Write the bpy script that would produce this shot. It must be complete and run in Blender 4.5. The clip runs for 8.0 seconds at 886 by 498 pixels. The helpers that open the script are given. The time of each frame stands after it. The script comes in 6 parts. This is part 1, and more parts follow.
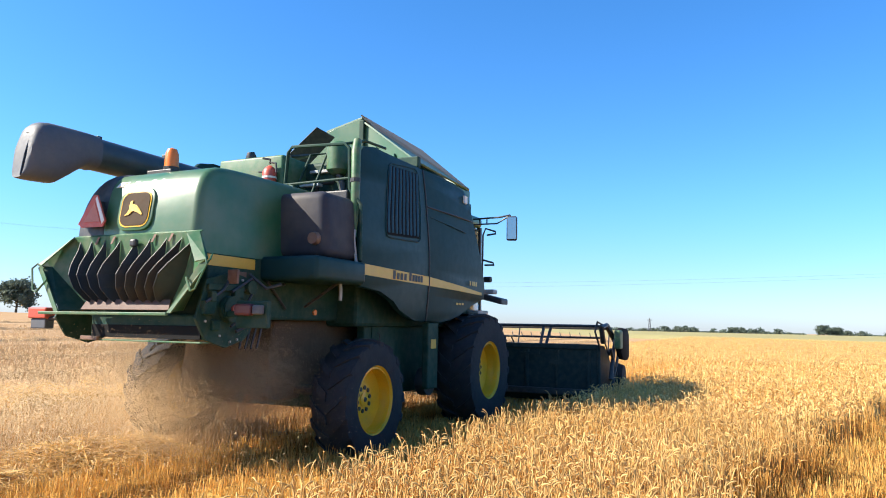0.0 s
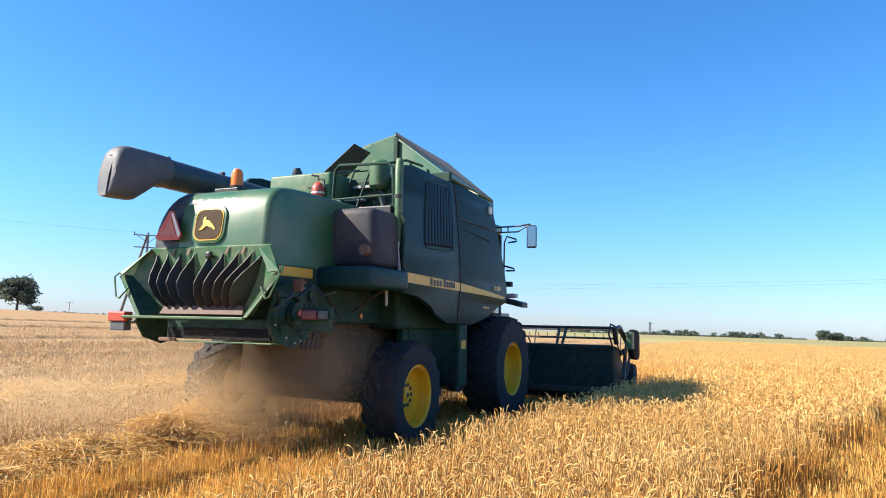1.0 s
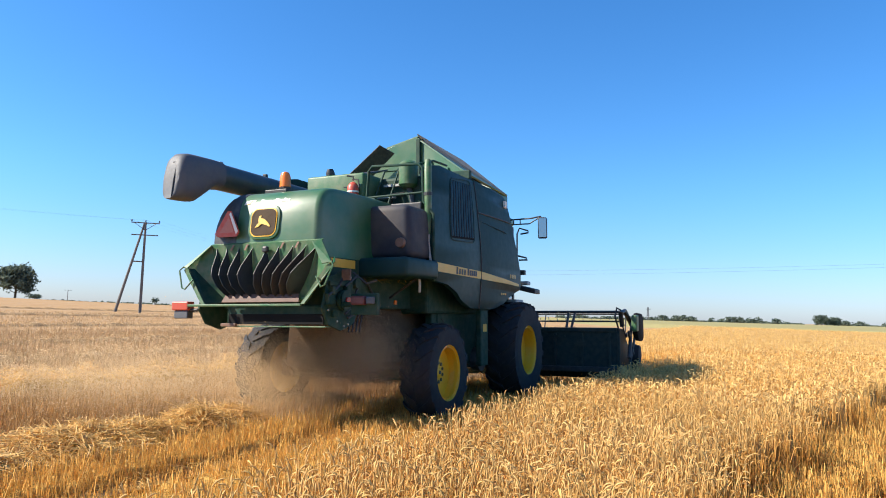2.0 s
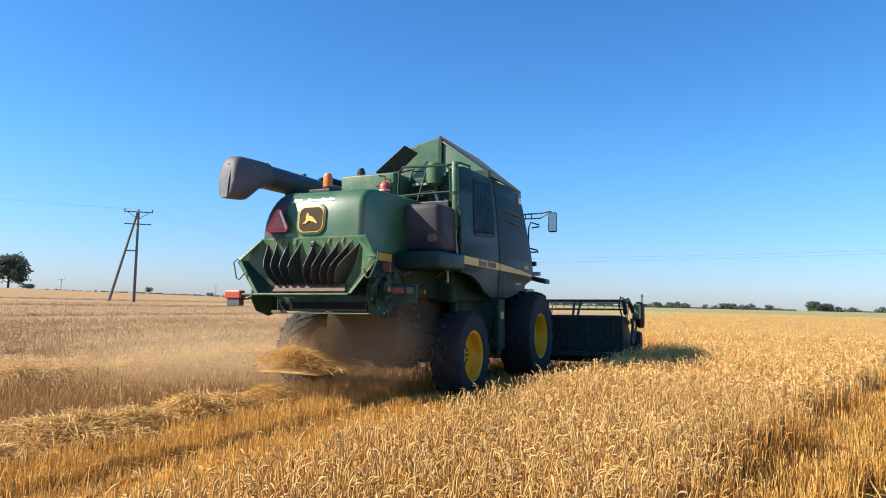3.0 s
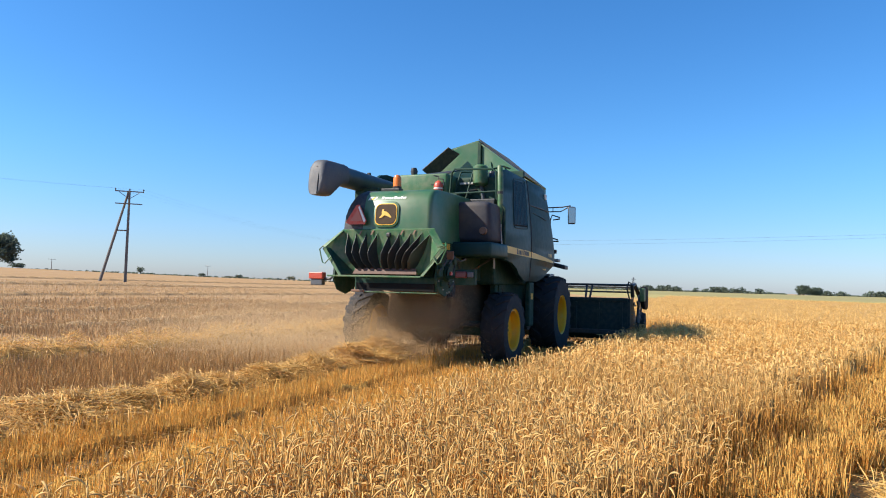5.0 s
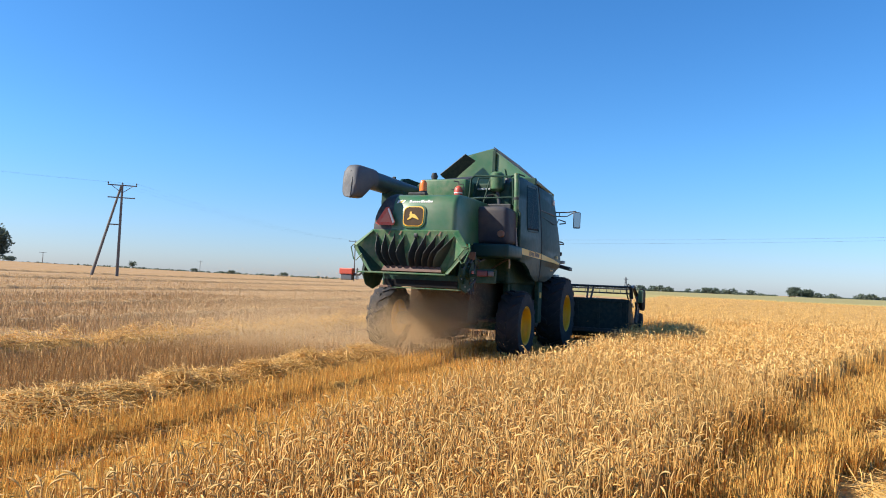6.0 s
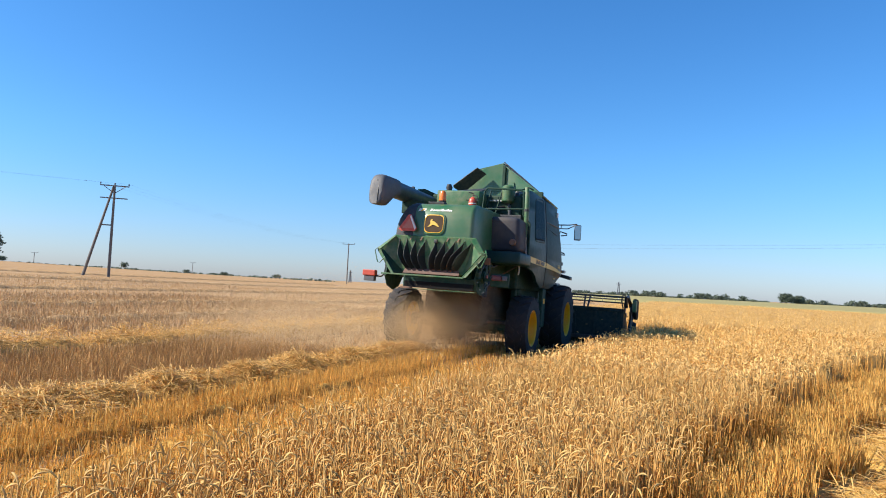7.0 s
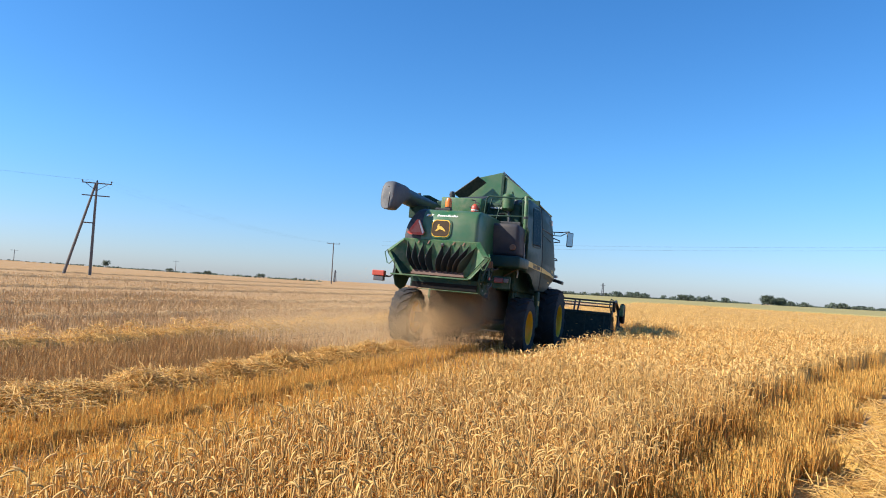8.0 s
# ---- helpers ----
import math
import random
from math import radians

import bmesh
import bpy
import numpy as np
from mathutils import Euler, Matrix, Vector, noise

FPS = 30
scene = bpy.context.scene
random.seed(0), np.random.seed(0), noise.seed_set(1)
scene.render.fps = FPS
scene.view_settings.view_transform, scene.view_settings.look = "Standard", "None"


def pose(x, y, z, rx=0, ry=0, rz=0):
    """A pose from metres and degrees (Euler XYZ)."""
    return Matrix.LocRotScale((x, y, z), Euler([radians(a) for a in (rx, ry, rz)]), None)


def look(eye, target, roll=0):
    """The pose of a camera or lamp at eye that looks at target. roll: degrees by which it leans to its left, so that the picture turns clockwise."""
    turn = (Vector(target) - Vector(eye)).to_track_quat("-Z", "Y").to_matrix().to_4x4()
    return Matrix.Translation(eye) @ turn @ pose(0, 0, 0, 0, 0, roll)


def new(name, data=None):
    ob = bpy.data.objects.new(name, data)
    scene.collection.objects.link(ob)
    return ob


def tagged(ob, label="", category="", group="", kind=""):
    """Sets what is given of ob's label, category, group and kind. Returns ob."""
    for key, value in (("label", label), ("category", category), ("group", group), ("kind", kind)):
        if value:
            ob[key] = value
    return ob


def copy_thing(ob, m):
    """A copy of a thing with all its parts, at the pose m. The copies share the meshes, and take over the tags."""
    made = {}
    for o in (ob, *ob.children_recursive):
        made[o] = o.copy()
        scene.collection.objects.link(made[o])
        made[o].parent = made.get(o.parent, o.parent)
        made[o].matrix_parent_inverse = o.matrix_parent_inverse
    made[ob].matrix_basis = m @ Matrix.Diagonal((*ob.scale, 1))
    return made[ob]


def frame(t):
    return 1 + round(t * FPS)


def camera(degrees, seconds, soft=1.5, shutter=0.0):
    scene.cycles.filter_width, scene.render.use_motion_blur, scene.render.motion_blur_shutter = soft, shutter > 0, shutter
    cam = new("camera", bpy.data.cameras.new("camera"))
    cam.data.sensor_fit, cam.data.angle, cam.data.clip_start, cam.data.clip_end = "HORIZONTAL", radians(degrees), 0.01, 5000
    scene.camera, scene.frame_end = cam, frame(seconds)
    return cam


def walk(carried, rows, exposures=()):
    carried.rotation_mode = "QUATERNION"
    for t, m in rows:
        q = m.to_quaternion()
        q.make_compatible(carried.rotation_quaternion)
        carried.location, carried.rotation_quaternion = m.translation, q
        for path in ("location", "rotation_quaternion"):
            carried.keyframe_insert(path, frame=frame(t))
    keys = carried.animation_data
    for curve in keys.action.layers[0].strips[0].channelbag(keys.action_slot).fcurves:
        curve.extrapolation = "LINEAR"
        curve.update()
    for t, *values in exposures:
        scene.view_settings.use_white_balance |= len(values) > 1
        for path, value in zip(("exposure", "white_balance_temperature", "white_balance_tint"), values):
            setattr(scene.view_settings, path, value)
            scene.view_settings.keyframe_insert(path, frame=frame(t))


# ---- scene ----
# Camera: a person stands at the edge of the crop and follows the machine.
LENS = 63.93
CAM_ROWS = [
    (0, look((-0.018, -0.030, 1.579), (-4.188, 8.995, 2.656), 1.28)),
    (0.5, look((-0.026, -0.024, 1.574), (-4.224, 8.983, 2.690), 1.75)),
    (1, look((-0.019, -0.013, 1.565), (-4.203, 9.004, 2.664), 1.83)),
    (1.5, look((-0.020, -0.003, 1.560), (-4.191, 9.030, 2.564), 1.69)),
    (2, look((-0.010, -0.010, 1.563), (-4.173, 9.037, 2.473), 1.59)),
    (3.5, look((-0.006, 0.016, 1.561), (-4.068, 9.128, 2.245), 1.32)),
    (4, look((-0.013, 0.011, 1.559), (-4.064, 9.132, 2.182), 1.43)),
    (4.5, look((-0.017, 0.020, 1.559), (-4.052, 9.156, 2.076), 1.46)),
    (6, look((-0.026, 0.003, 1.560), (-3.938, 9.195, 2.025), 2.31)),
    (6.5, look((-0.004, -0.001, 1.564), (-3.880, 9.203, 2.063), 2.67)),
    (7, look((0.035, 0.004, 1.555), (-3.794, 9.227, 2.073), 2.78)),
    (7.5, look((0.057, 0.013, 1.546), (-3.718, 9.258, 2.067), 2.93)),
    (8, look((0.070, 0.016, 1.549), (-3.567, 9.316, 2.081), 3.08)),
]

cam = camera(LENS, 8.0, soft=1.0)
walk(cam, CAM_ROWS, [(0, 1.25), (1.0, 1.12), (2.0, 0.98), (3.5, 0.80), (8.0, 0.78)])

# The machine's way along +y.
MACHINE_ROWS = [  # s, x, y, z, nose up, lean, heading
    (0, -5.878, 7.516, -0.015, 0.38, -0.24, -0.42),
    (0.5, -5.852, 8.025, -0.024, 0.58, -0.29, -0.35),
    (1, -5.832, 8.542, -0.042, 0.76, -0.48, -0.37),
    (1.5, -5.836, 9.051, -0.047, 0.91, -1.00, -0.52),
    (2, -5.840, 9.638, -0.027, 0.64, -1.45, -0.30),
    (3.5, -5.815, 11.365, -0.008, 0.42, -0.77, 0.08),
    (4, -5.802, 11.962, 0.003, 0.33, -0.69, 0.35),
    (4.5, -5.802, 12.533, 0.005, 0.37, -0.62, 0.47),
    (6, -5.780, 14.278, 0.034, 0.03, 0.25, 0.97),
    (6.5, -5.783, 14.889, 0.041, -0.39, 0.64, 1.41),
    (7, -5.781, 15.475, 0.035, -0.96, 1.17, 1.68),
    (7.5, -5.763, 16.040, 0.025, -1.46, 1.64, 1.81),
    (8, -5.767, 16.587, 0.021, -1.62, 1.82, 1.99),
]


# ---- light ----
SUN_ELEVATION, SUN_FROM = 38.0, Vector((-0.85, -0.53, 0.0)).normalized()
world = bpy.data.worlds.new("sky")
scene.world = world
world.use_nodes = True
wn = world.node_tree.nodes
sky = wn.new("ShaderNodeTexSky")
sky.sky_type, sky.sun_disc = "NISHITA", False
sky.sun_elevation = radians(SUN_ELEVATION)
sky.sun_rotation = math.atan2(SUN_FROM.x, SUN_FROM.y)
sky.altitude, sky.air_density, sky.dust_density, sky.ozone_density = 100.0, 1.0, 0.4, 1.4
deep = wn.new("ShaderNodeHueSaturation")
deep.inputs["Saturation"].default_value, deep.inputs["Hue"].default_value = 1.12, 0.5
tint = wn.new("ShaderNodeMix")
tint.data_type, tint.blend_type = "RGBA", "MULTIPLY"
tint.inputs[0].default_value, tint.inputs[7].default_value = 1.0, (0.70, 0.94, 1.26, 1)
way_up, rise, low = wn.new("ShaderNodeTexCoord"), wn.new("ShaderNodeMapRange"), wn.new("ShaderNodeMix")
height_of = wn.new("ShaderNodeSeparateXYZ")
rise.interpolation_type = "SMOOTHSTEP"
rise.inputs[1].default_value, rise.inputs[2].default_value = -0.05, 0.20
low.data_type = "RGBA"
low.inputs[6].default_value, low.inputs[7].default_value = (0.61, 0.705, 1.08, 1), (0.68, 0.97, 1.30, 1)
world.node_tree.links.new(way_up.outputs["Generated"], height_of.inputs[0])
world.node_tree.links.new(height_of.outputs[2], rise.inputs[0])
world.node_tree.links.new(rise.outputs[0], low.inputs[0])
world.node_tree.links.new(low.outputs[2], tint.inputs[7])
world.node_tree.links.new(sky.outputs[0], tint.inputs[6])
world.node_tree.links.new(tint.outputs[2], deep.inputs["Color"])
world.node_tree.links.new(deep.outputs[0], wn["Background"].inputs[0])
wn["Background"].inputs[1].default_value = 0.086

sun = new("sun", bpy.data.lights.new("sun", "SUN"))
sun.data.energy, sun.data.angle, sun.data.color = 5.0, radians(0.55), (1.0, 0.92, 0.80)
to_sun = SUN_FROM * math.cos(radians(SUN_ELEVATION)) + Vector((0, 0, math.sin(radians(SUN_ELEVATION))))
sun.matrix_world = look(to_sun * 100, (0, 0, 0))


# ---- materials ----
def material(name, colour, rough=0.6, metal=0.0, second=None, scale=3.0, amount=0.5, bump=0.0, bump_scale=60.0,
             island=0.0, island_hue=0.0, dust=0.0, spec=0.5, translucent=0.0, emit=0.0):
    """A principled surface with two scales of noise, optional dust on it, and variation from piece to piece."""
    m = bpy.data.materials.new(name)
    m.use_nodes = True
    nt = m.node_tree
    n, link = nt.nodes, nt.links.new
    b = n["Principled BSDF"]
    tc = n.new("ShaderNodeTexCoord")

    def noise_node(s, detail=5.0):
        t = n.new("ShaderNodeTexNoise")
        t.inputs["Scale"].default_value, t.inputs["Detail"].default_value = s, detail
        link(tc.outputs["Object"], t.inputs["Vector"])
        return t

    def mix(fac, a, c, blend="MIX"):
        x = n.new("ShaderNodeMix")
        x.data_type, x.blend_type = "RGBA", blend
        for key, v in ((0, fac), (6, a), (7, c)):
            if isinstance(v, bpy.types.NodeSocket):
                link(v, x.inputs[key])
            else:
                x.inputs[key].default_value = v if key == 0 else (*v, 1)
        return x.outputs[2]

    def ramp(sock, lo, hi):
        r = n.new("ShaderNodeMapRange")
        r.inputs[1].default_value, r.inputs[2].default_value = lo, hi
        link(sock, r.inputs[0])
        return r.outputs[0]

    second = second or tuple(c * 0.7 for c in colour)
    big, fine = noise_node(scale), noise_node(scale * 13.0)
    f1 = n.new("ShaderNodeMath")
    f1.operation = "MULTIPLY"
    link(ramp(big.outputs[0], 0.35, 0.68), f1.inputs[0])
    f1.inputs[1].default_value = amount
    col = mix(f1.outputs[0], colour, second)
    f2 = n.new("ShaderNodeMath")
    f2.operation = "MULTIPLY"
    link(ramp(fine.outputs[0], 0.4, 0.75), f2.inputs[0])
    f2.inputs[1].default_value = amount * 0.5
    col = mix(f2.outputs[0], col, tuple(c * 0.75 for c in second))
    if dust:
        f3 = n.new("ShaderNodeMath")
        f3.operation = "MULTIPLY"
        link(ramp(noise_node(scale * 2.3, 8.0).outputs[0], 0.38, 0.72), f3.inputs[0])
        f3.inputs[1].default_value = dust
        col = mix(f3.outputs[0], col, (0.33, 0.26, 0.17))
    if island:
        g = n.new("ShaderNodeNewGeometry")
        h = n.new("ShaderNodeHueSaturation")
        r = n.new("ShaderNodeMapRange")
        r.inputs[3].default_value, r.inputs[4].default_value = 1 - island, 1 + island
        link(g.outputs["Random Per Island"], r.inputs[0])
        link(r.outputs[0], h.inputs["Value"])
        if island_hue:
            w = n.new("ShaderNodeMath")
            w.operation = "MULTIPLY_ADD"
            link(g.outputs["Random Per Island"], w.inputs[0])
            w.inputs[1].default_value, w.inputs[2].default_value = -island_hue * 7.3, 0.5 + island_hue * 3.6
            fr = n.new("ShaderNodeMath")
            fr.operation = "PINGPONG"
            link(w.outputs[0], fr.inputs[0])
            fr.inputs[1].default_value = 0.5 + island_hue
            link(fr.outputs[0], h.inputs["Hue"])
        link(col, h.inputs["Color"])
        col = h.outputs[0]
    link(col, b.inputs["Base Color"])
    rr = n.new("ShaderNodeMapRange")
    rr.inputs[3].default_value, rr.inputs[4].default_value = max(0.05, rough - 0.1), min(1.0, rough + 0.12)
    link(fine.outputs[0], rr.inputs[0])
    link(rr.outputs[0], b.inputs["Roughness"])
    b.inputs["Metallic"].default_value = metal
    b.inputs["Specular IOR Level"].default_value = spec
    if emit:
        b.inputs["Emission Color"].default_value, b.inputs["Emission Strength"].default_value = (*colour, 1), emit
    if bump:
        bp = n.new("ShaderNodeBump")
        bp.inputs["Strength"].default_value, bp.inputs["Distance"].default_value = bump, 0.02
        link(noise_node(bump_scale, 6.0).outputs[0], bp.inputs["Height"])
        link(bp.outputs[0], b.inputs["Normal"])
    if translucent:
        tr = n.new("ShaderNodeBsdfTranslucent")
        link(col, tr.inputs["Color"])
        ms = n.new("ShaderNodeMixShader")
        ms.inputs[0].default_value = translucent
        link(b.outputs[0], ms.inputs[1])
        link(tr.outputs[0], ms.inputs[2])
        link(ms.outputs[0], n["Material Output"].inputs[0])
    return m


def glass_material(name, colour):
    m = bpy.data.materials.new(name)
    m.use_nodes = True
    b = m.node_tree.nodes["Principled BSDF"]
    b.inputs["Base Color"].default_value = (*colour, 1)
    b.inputs["Roughness"].default_value, b.inputs["Transmission Weight"].default_value = 0.03, 0.85
    return m


GREEN = material("green_paint", (0.017, 0.112, 0.038), 0.40, second=(0.014, 0.088, 0.031), scale=0.9, amount=0.35, dust=0.26, bump=0.03, bump_scale=8, spec=0.65)
GREEN_DUSTY = material("dusty_green_paint", (0.030, 0.125, 0.042), 0.5, second=(0.022, 0.09, 0.032), scale=3.0, dust=0.35)
# Dark green, lowered further so the shade low on the body is in the colour
GREEN_SHEET = material("dark_and_shaded_green_steel", (0.0085, 0.047, 0.030), 0.65, scale=4.0, dust=0.10, bump=0.05, bump_scale=20, spec=0.3)
# Green darkened and blued to hold the shade and sky reflection of the side
PLASTIC = material("shade_blued_green_plastic", (0.0100, 0.041, 0.041), 0.48, second=(0.008, 0.029, 0.026), scale=0.7, amount=0.3, dust=0.03, bump=0.02, bump_scale=5, spec=0.18)
GRILLE = material("blue_green_grille", (0.012, 0.062, 0.088), 0.5, scale=5.0)
TANK_GREY = material("dusty_grey_plastic", (0.042, 0.043, 0.053), 0.6, second=(0.034, 0.035, 0.044), scale=1.2, amount=0.3, dust=0.17, spec=0.2)
BLACK = material("black_steel", (0.024, 0.026, 0.030), 0.5, scale=6.0, dust=0.12)
# Paler than the auger tube, so the sunlit rear of the spout is partly painted
SPOUT = material("dusty_grey_rubber", (0.082, 0.088, 0.100), 0.6, second=(0.068, 0.074, 0.084), scale=2.0, amount=0.4, dust=0.12)
VANE = material("scratched_dark_vane", (0.017, 0.024, 0.025), 0.5, second=(0.032, 0.022, 0.022), scale=3.0, amount=0.6, dust=0.04)
RUST = material("bare_rusty_steel", (0.20, 0.105, 0.065), 0.6, second=(0.14, 0.07, 0.045), scale=7.0, dust=0.2)
YELLOW = material("yellow_paint", (0.85, 0.46, 0.012), 0.42, second=(0.70, 0.36, 0.012), scale=4.0, dust=0.1)
STRIPE = material("yellow_stripe_film", (0.70, 0.43, 0.06), 0.4, scale=4.0, amount=0.3, dust=0.1)
RUBBER = material("dusty_black_rubber", (0.012, 0.0125, 0.016), 0.82, second=(0.018, 0.017, 0.019), scale=4.0, dust=0.035, bump=0.2, bump_scale=40)
RED = material("red_paint", (0.55, 0.06, 0.03), 0.4, scale=6.0, dust=0.2)
RED_LENS = material("red_lamp_lens", (0.50, 0.085, 0.05), 0.3, scale=9.0, amount=0.2)
ORANGE = material("orange_lamp_lens", (0.80, 0.20, 0.03), 0.25, scale=9.0, amount=0.2)
WHITE = material("white_film", (0.74, 0.72, 0.66), 0.45, scale=8.0, amount=0.2)
BROWN = material("brown_badge_ground", (0.075, 0.05, 0.03), 0.75, scale=8.0, spec=0.15)
HEADER = material("dark_header_steel", (0.012, 0.033, 0.033), 0.6, scale=4.0, dust=0.08, spec=0.3)
# Dark steel of the reel shields; elsewhere its near-black paints in recess shade
PIT = material("dark_steel_and_recess_shade", (0.012, 0.011, 0.011), 0.8, scale=5.0, spec=0.15)
SHOE = material("dust_caked_steel", (0.12, 0.08, 0.05), 0.9, second=(0.08, 0.052, 0.033), scale=2.5, amount=0.7, bump=0.2, bump_scale=12, spec=0.1)
MIRROR = material("dusty_mirror_glass", (0.42, 0.42, 0.42), 0.15, metal=1.0, amount=0.1)
GREY = material("light_grey_steel", (0.42, 0.43, 0.42), 0.5, scale=6.0, dust=0.2)
TAN = material("tan_tarpaulin", (0.50, 0.42, 0.32), 0.75, scale=3.0, dust=0.15, translucent=0.3, spec=0.2)
GLASS = glass_material("tinted_glass", (0.35, 0.42, 0.40))
WHEAT = material("ripe_wheat", (0.73, 0.475, 0.178), 0.7, second=(0.63, 0.378, 0.115), scale=0.9, amount=0.6, island=0.25, translucent=0.28, spec=0.3)
STUBBLE = material("golden_stubble", (0.76, 0.45, 0.12), 0.55, second=(0.63, 0.355, 0.085), scale=0.8, amount=0.6, island=0.3, translucent=0.2, spec=0.35)
# Duller and browner than the near stubble: far field, then the strip before it
STUBBLE_FAR = material("dull_far_stubble", (0.56, 0.355, 0.18), 0.6, second=(0.41, 0.27, 0.132), scale=0.5, amount=0.7, island=0.3, translucent=0.15, spec=0.25)
STUBBLE_MID = material("brown_mid_stubble", (0.58, 0.345, 0.135), 0.6, second=(0.42, 0.245, 0.10), scale=0.6, amount=0.8, island=0.35, translucent=0.15, spec=0.25)
STRAW = material("threshed_straw", (0.66, 0.40, 0.12), 0.55, second=(0.60, 0.36, 0.11), scale=1.5, amount=0.5, island=0.3, translucent=0.18, spec=0.4)
STRAW_OLD = material("weathered_straw", (0.64, 0.43, 0.21), 0.6, second=(0.42, 0.28, 0.14), scale=1.5, amount=0.5, island=0.3, translucent=0.15, spec=0.25)
LITTER_OLD = material("weathered_straw_litter", (0.40, 0.265, 0.13), 0.85, second=(0.27, 0.17, 0.085), scale=2.4, amount=0.9, bump=1.0, bump_scale=14, spec=0.1)
LITTER = material("golden_straw_litter", (0.57, 0.335, 0.085), 0.85, second=(0.36, 0.195, 0.05), scale=3.2, amount=0.8, bump=1.0, bump_scale=30, spec=0.1)
CANOPY = material("wheat_canopy", (0.56, 0.34, 0.11), 0.85, second=(0.36, 0.20, 0.06), scale=2.4, amount=0.9, bump=1.0, bump_scale=14, spec=0.1)


def dust_material(name, colour, second, way=(-0.45, -0.45, 0.77), through_part=0.5):
    """Fine dust: every flake is lit as if it faced the fixed direction way, as a grain too small to have sides would.
    """
    m = bpy.data.materials.new(name)
    m.use_nodes = True
    n, link = m.node_tree.nodes, m.node_tree.links.new
    n.remove(n["Principled BSDF"])
    d, g, x, v = n.new("ShaderNodeBsdfDiffuse"), n.new("ShaderNodeNewGeometry"), n.new("ShaderNodeMix"), n.new("ShaderNodeCombineXYZ")
    x.data_type = "RGBA"
    link(g.outputs["Random Per Island"], x.inputs[0])
    x.inputs[6].default_value, x.inputs[7].default_value = (*colour, 1), (*second, 1)
    for k, a in enumerate(way):
        v.inputs[k].default_value = a
    t, w, s = n.new("ShaderNodeBsdfTranslucent"), n.new("ShaderNodeCombineXYZ"), n.new("ShaderNodeMixShader")
    for k, a in enumerate(way):
        w.inputs[k].default_value = -a
    s.inputs[0].default_value = through_part
    for node, facing in ((d, v), (t, w)):
        link(x.outputs[2], node.inputs["Color"])
        link(facing.outputs[0], node.inputs["Normal"])
    link(d.outputs[0], s.inputs[1])
    link(t.outputs[0], s.inputs[2])
    link(s.outputs[0], n["Material Output"].inputs[0])
    return m


DUST = dust_material("straw_dust", (0.64, 0.44, 0.25), (0.50, 0.335, 0.18))
# Same dust, made paler and turned to the open side to brighten its shade
SHADE_DUST = dust_material("shade_lifted_straw_dust", (0.78, 0.54, 0.31), (0.64, 0.43, 0.23), way=(0.55, -0.75, 0.36), through_part=0.2)
HAZE_DUST = dust_material("thin_straw_dust", (0.62, 0.45, 0.27), (0.54, 0.39, 0.23))
# Chaff is coloured darker than straw to paint in the shade under the spreader
SHADE_CHAFF = material("chaff", (0.17, 0.105, 0.045), 0.7, scale=1.0, island=0.3, translucent=0.2, spec=0.1)
# The slate blue puts the sky's reflection on the auger tube into its colour
SLATE = material("sky_tinted_dark_paint", (0.036, 0.050, 0.056), 0.42, scale=2.0, amount=0.3, dust=0.1)
TRACK = material("trampled_soil", (0.15, 0.095, 0.055), 0.95, second=(0.24, 0.15, 0.075), scale=1.6, amount=0.7, bump=0.8, bump_scale=12, spec=0.1)
WOOD = material("weathered_pole", (0.16, 0.14, 0.125), 0.8, scale=6.0, amount=0.6)
# Leaf green is greyed and lightened to paint in the haze of distance
LEAF = material("hazed_tree_leaves", (0.115, 0.145, 0.105), 0.7, second=(0.12, 0.15, 0.115), scale=0.7, island=0.2, translucent=0.35, spec=0.2)
BARK = material("bark", (0.09, 0.07, 0.05), 0.9, scale=4.0)
WIRE = material("cable_metal", (0.12, 0.12, 0.13), 0.5, metal=0.6)
CROP_GREEN = material("pale_green_crop", (0.315, 0.272, 0.118), 0.9, second=(0.265, 0.236, 0.10), scale=0.05, spec=0.1)


def ground_material():
    """Soil under straw litter, with drill rows along y and broad bands left by the passes."""
    m = material("stubble_ground", (0.43, 0.26, 0.115), 0.9, second=(0.31, 0.18, 0.082), scale=0.35, amount=0.8, bump=0.9, bump_scale=9, spec=0.1)
    nt = m.node_tree
    n, link = nt.nodes, nt.links.new
    b = n["Principled BSDF"]
    old = b.inputs["Base Color"].links[0].from_socket
    tc = n.new("ShaderNodeTexCoord")
    mp = n.new("ShaderNodeMapping")
    mp.inputs["Scale"].default_value = (1.0, 0.06, 1.0)
    link(tc.outputs["Object"], mp.inputs["Vector"])
    t = n.new("ShaderNodeTexNoise")
    t.inputs["Scale"].default_value, t.inputs["Detail"].default_value = 0.6, 8.0
    link(mp.outputs[0], t.inputs["Vector"])
    r = n.new("ShaderNodeMapRange")
    r.inputs[1].default_value, r.inputs[2].default_value = 0.42, 0.62
    link(t.outputs[0], r.inputs[0])
    x = n.new("ShaderNodeMix")
    x.data_type = "RGBA"
    link(r.outputs[0], x.inputs[0])
    link(old, x.inputs[6])
    x.inputs[7].default_value = (0.40, 0.262, 0.135, 1)
    link(x.outputs[2], b.inputs["Base Color"])
    return m


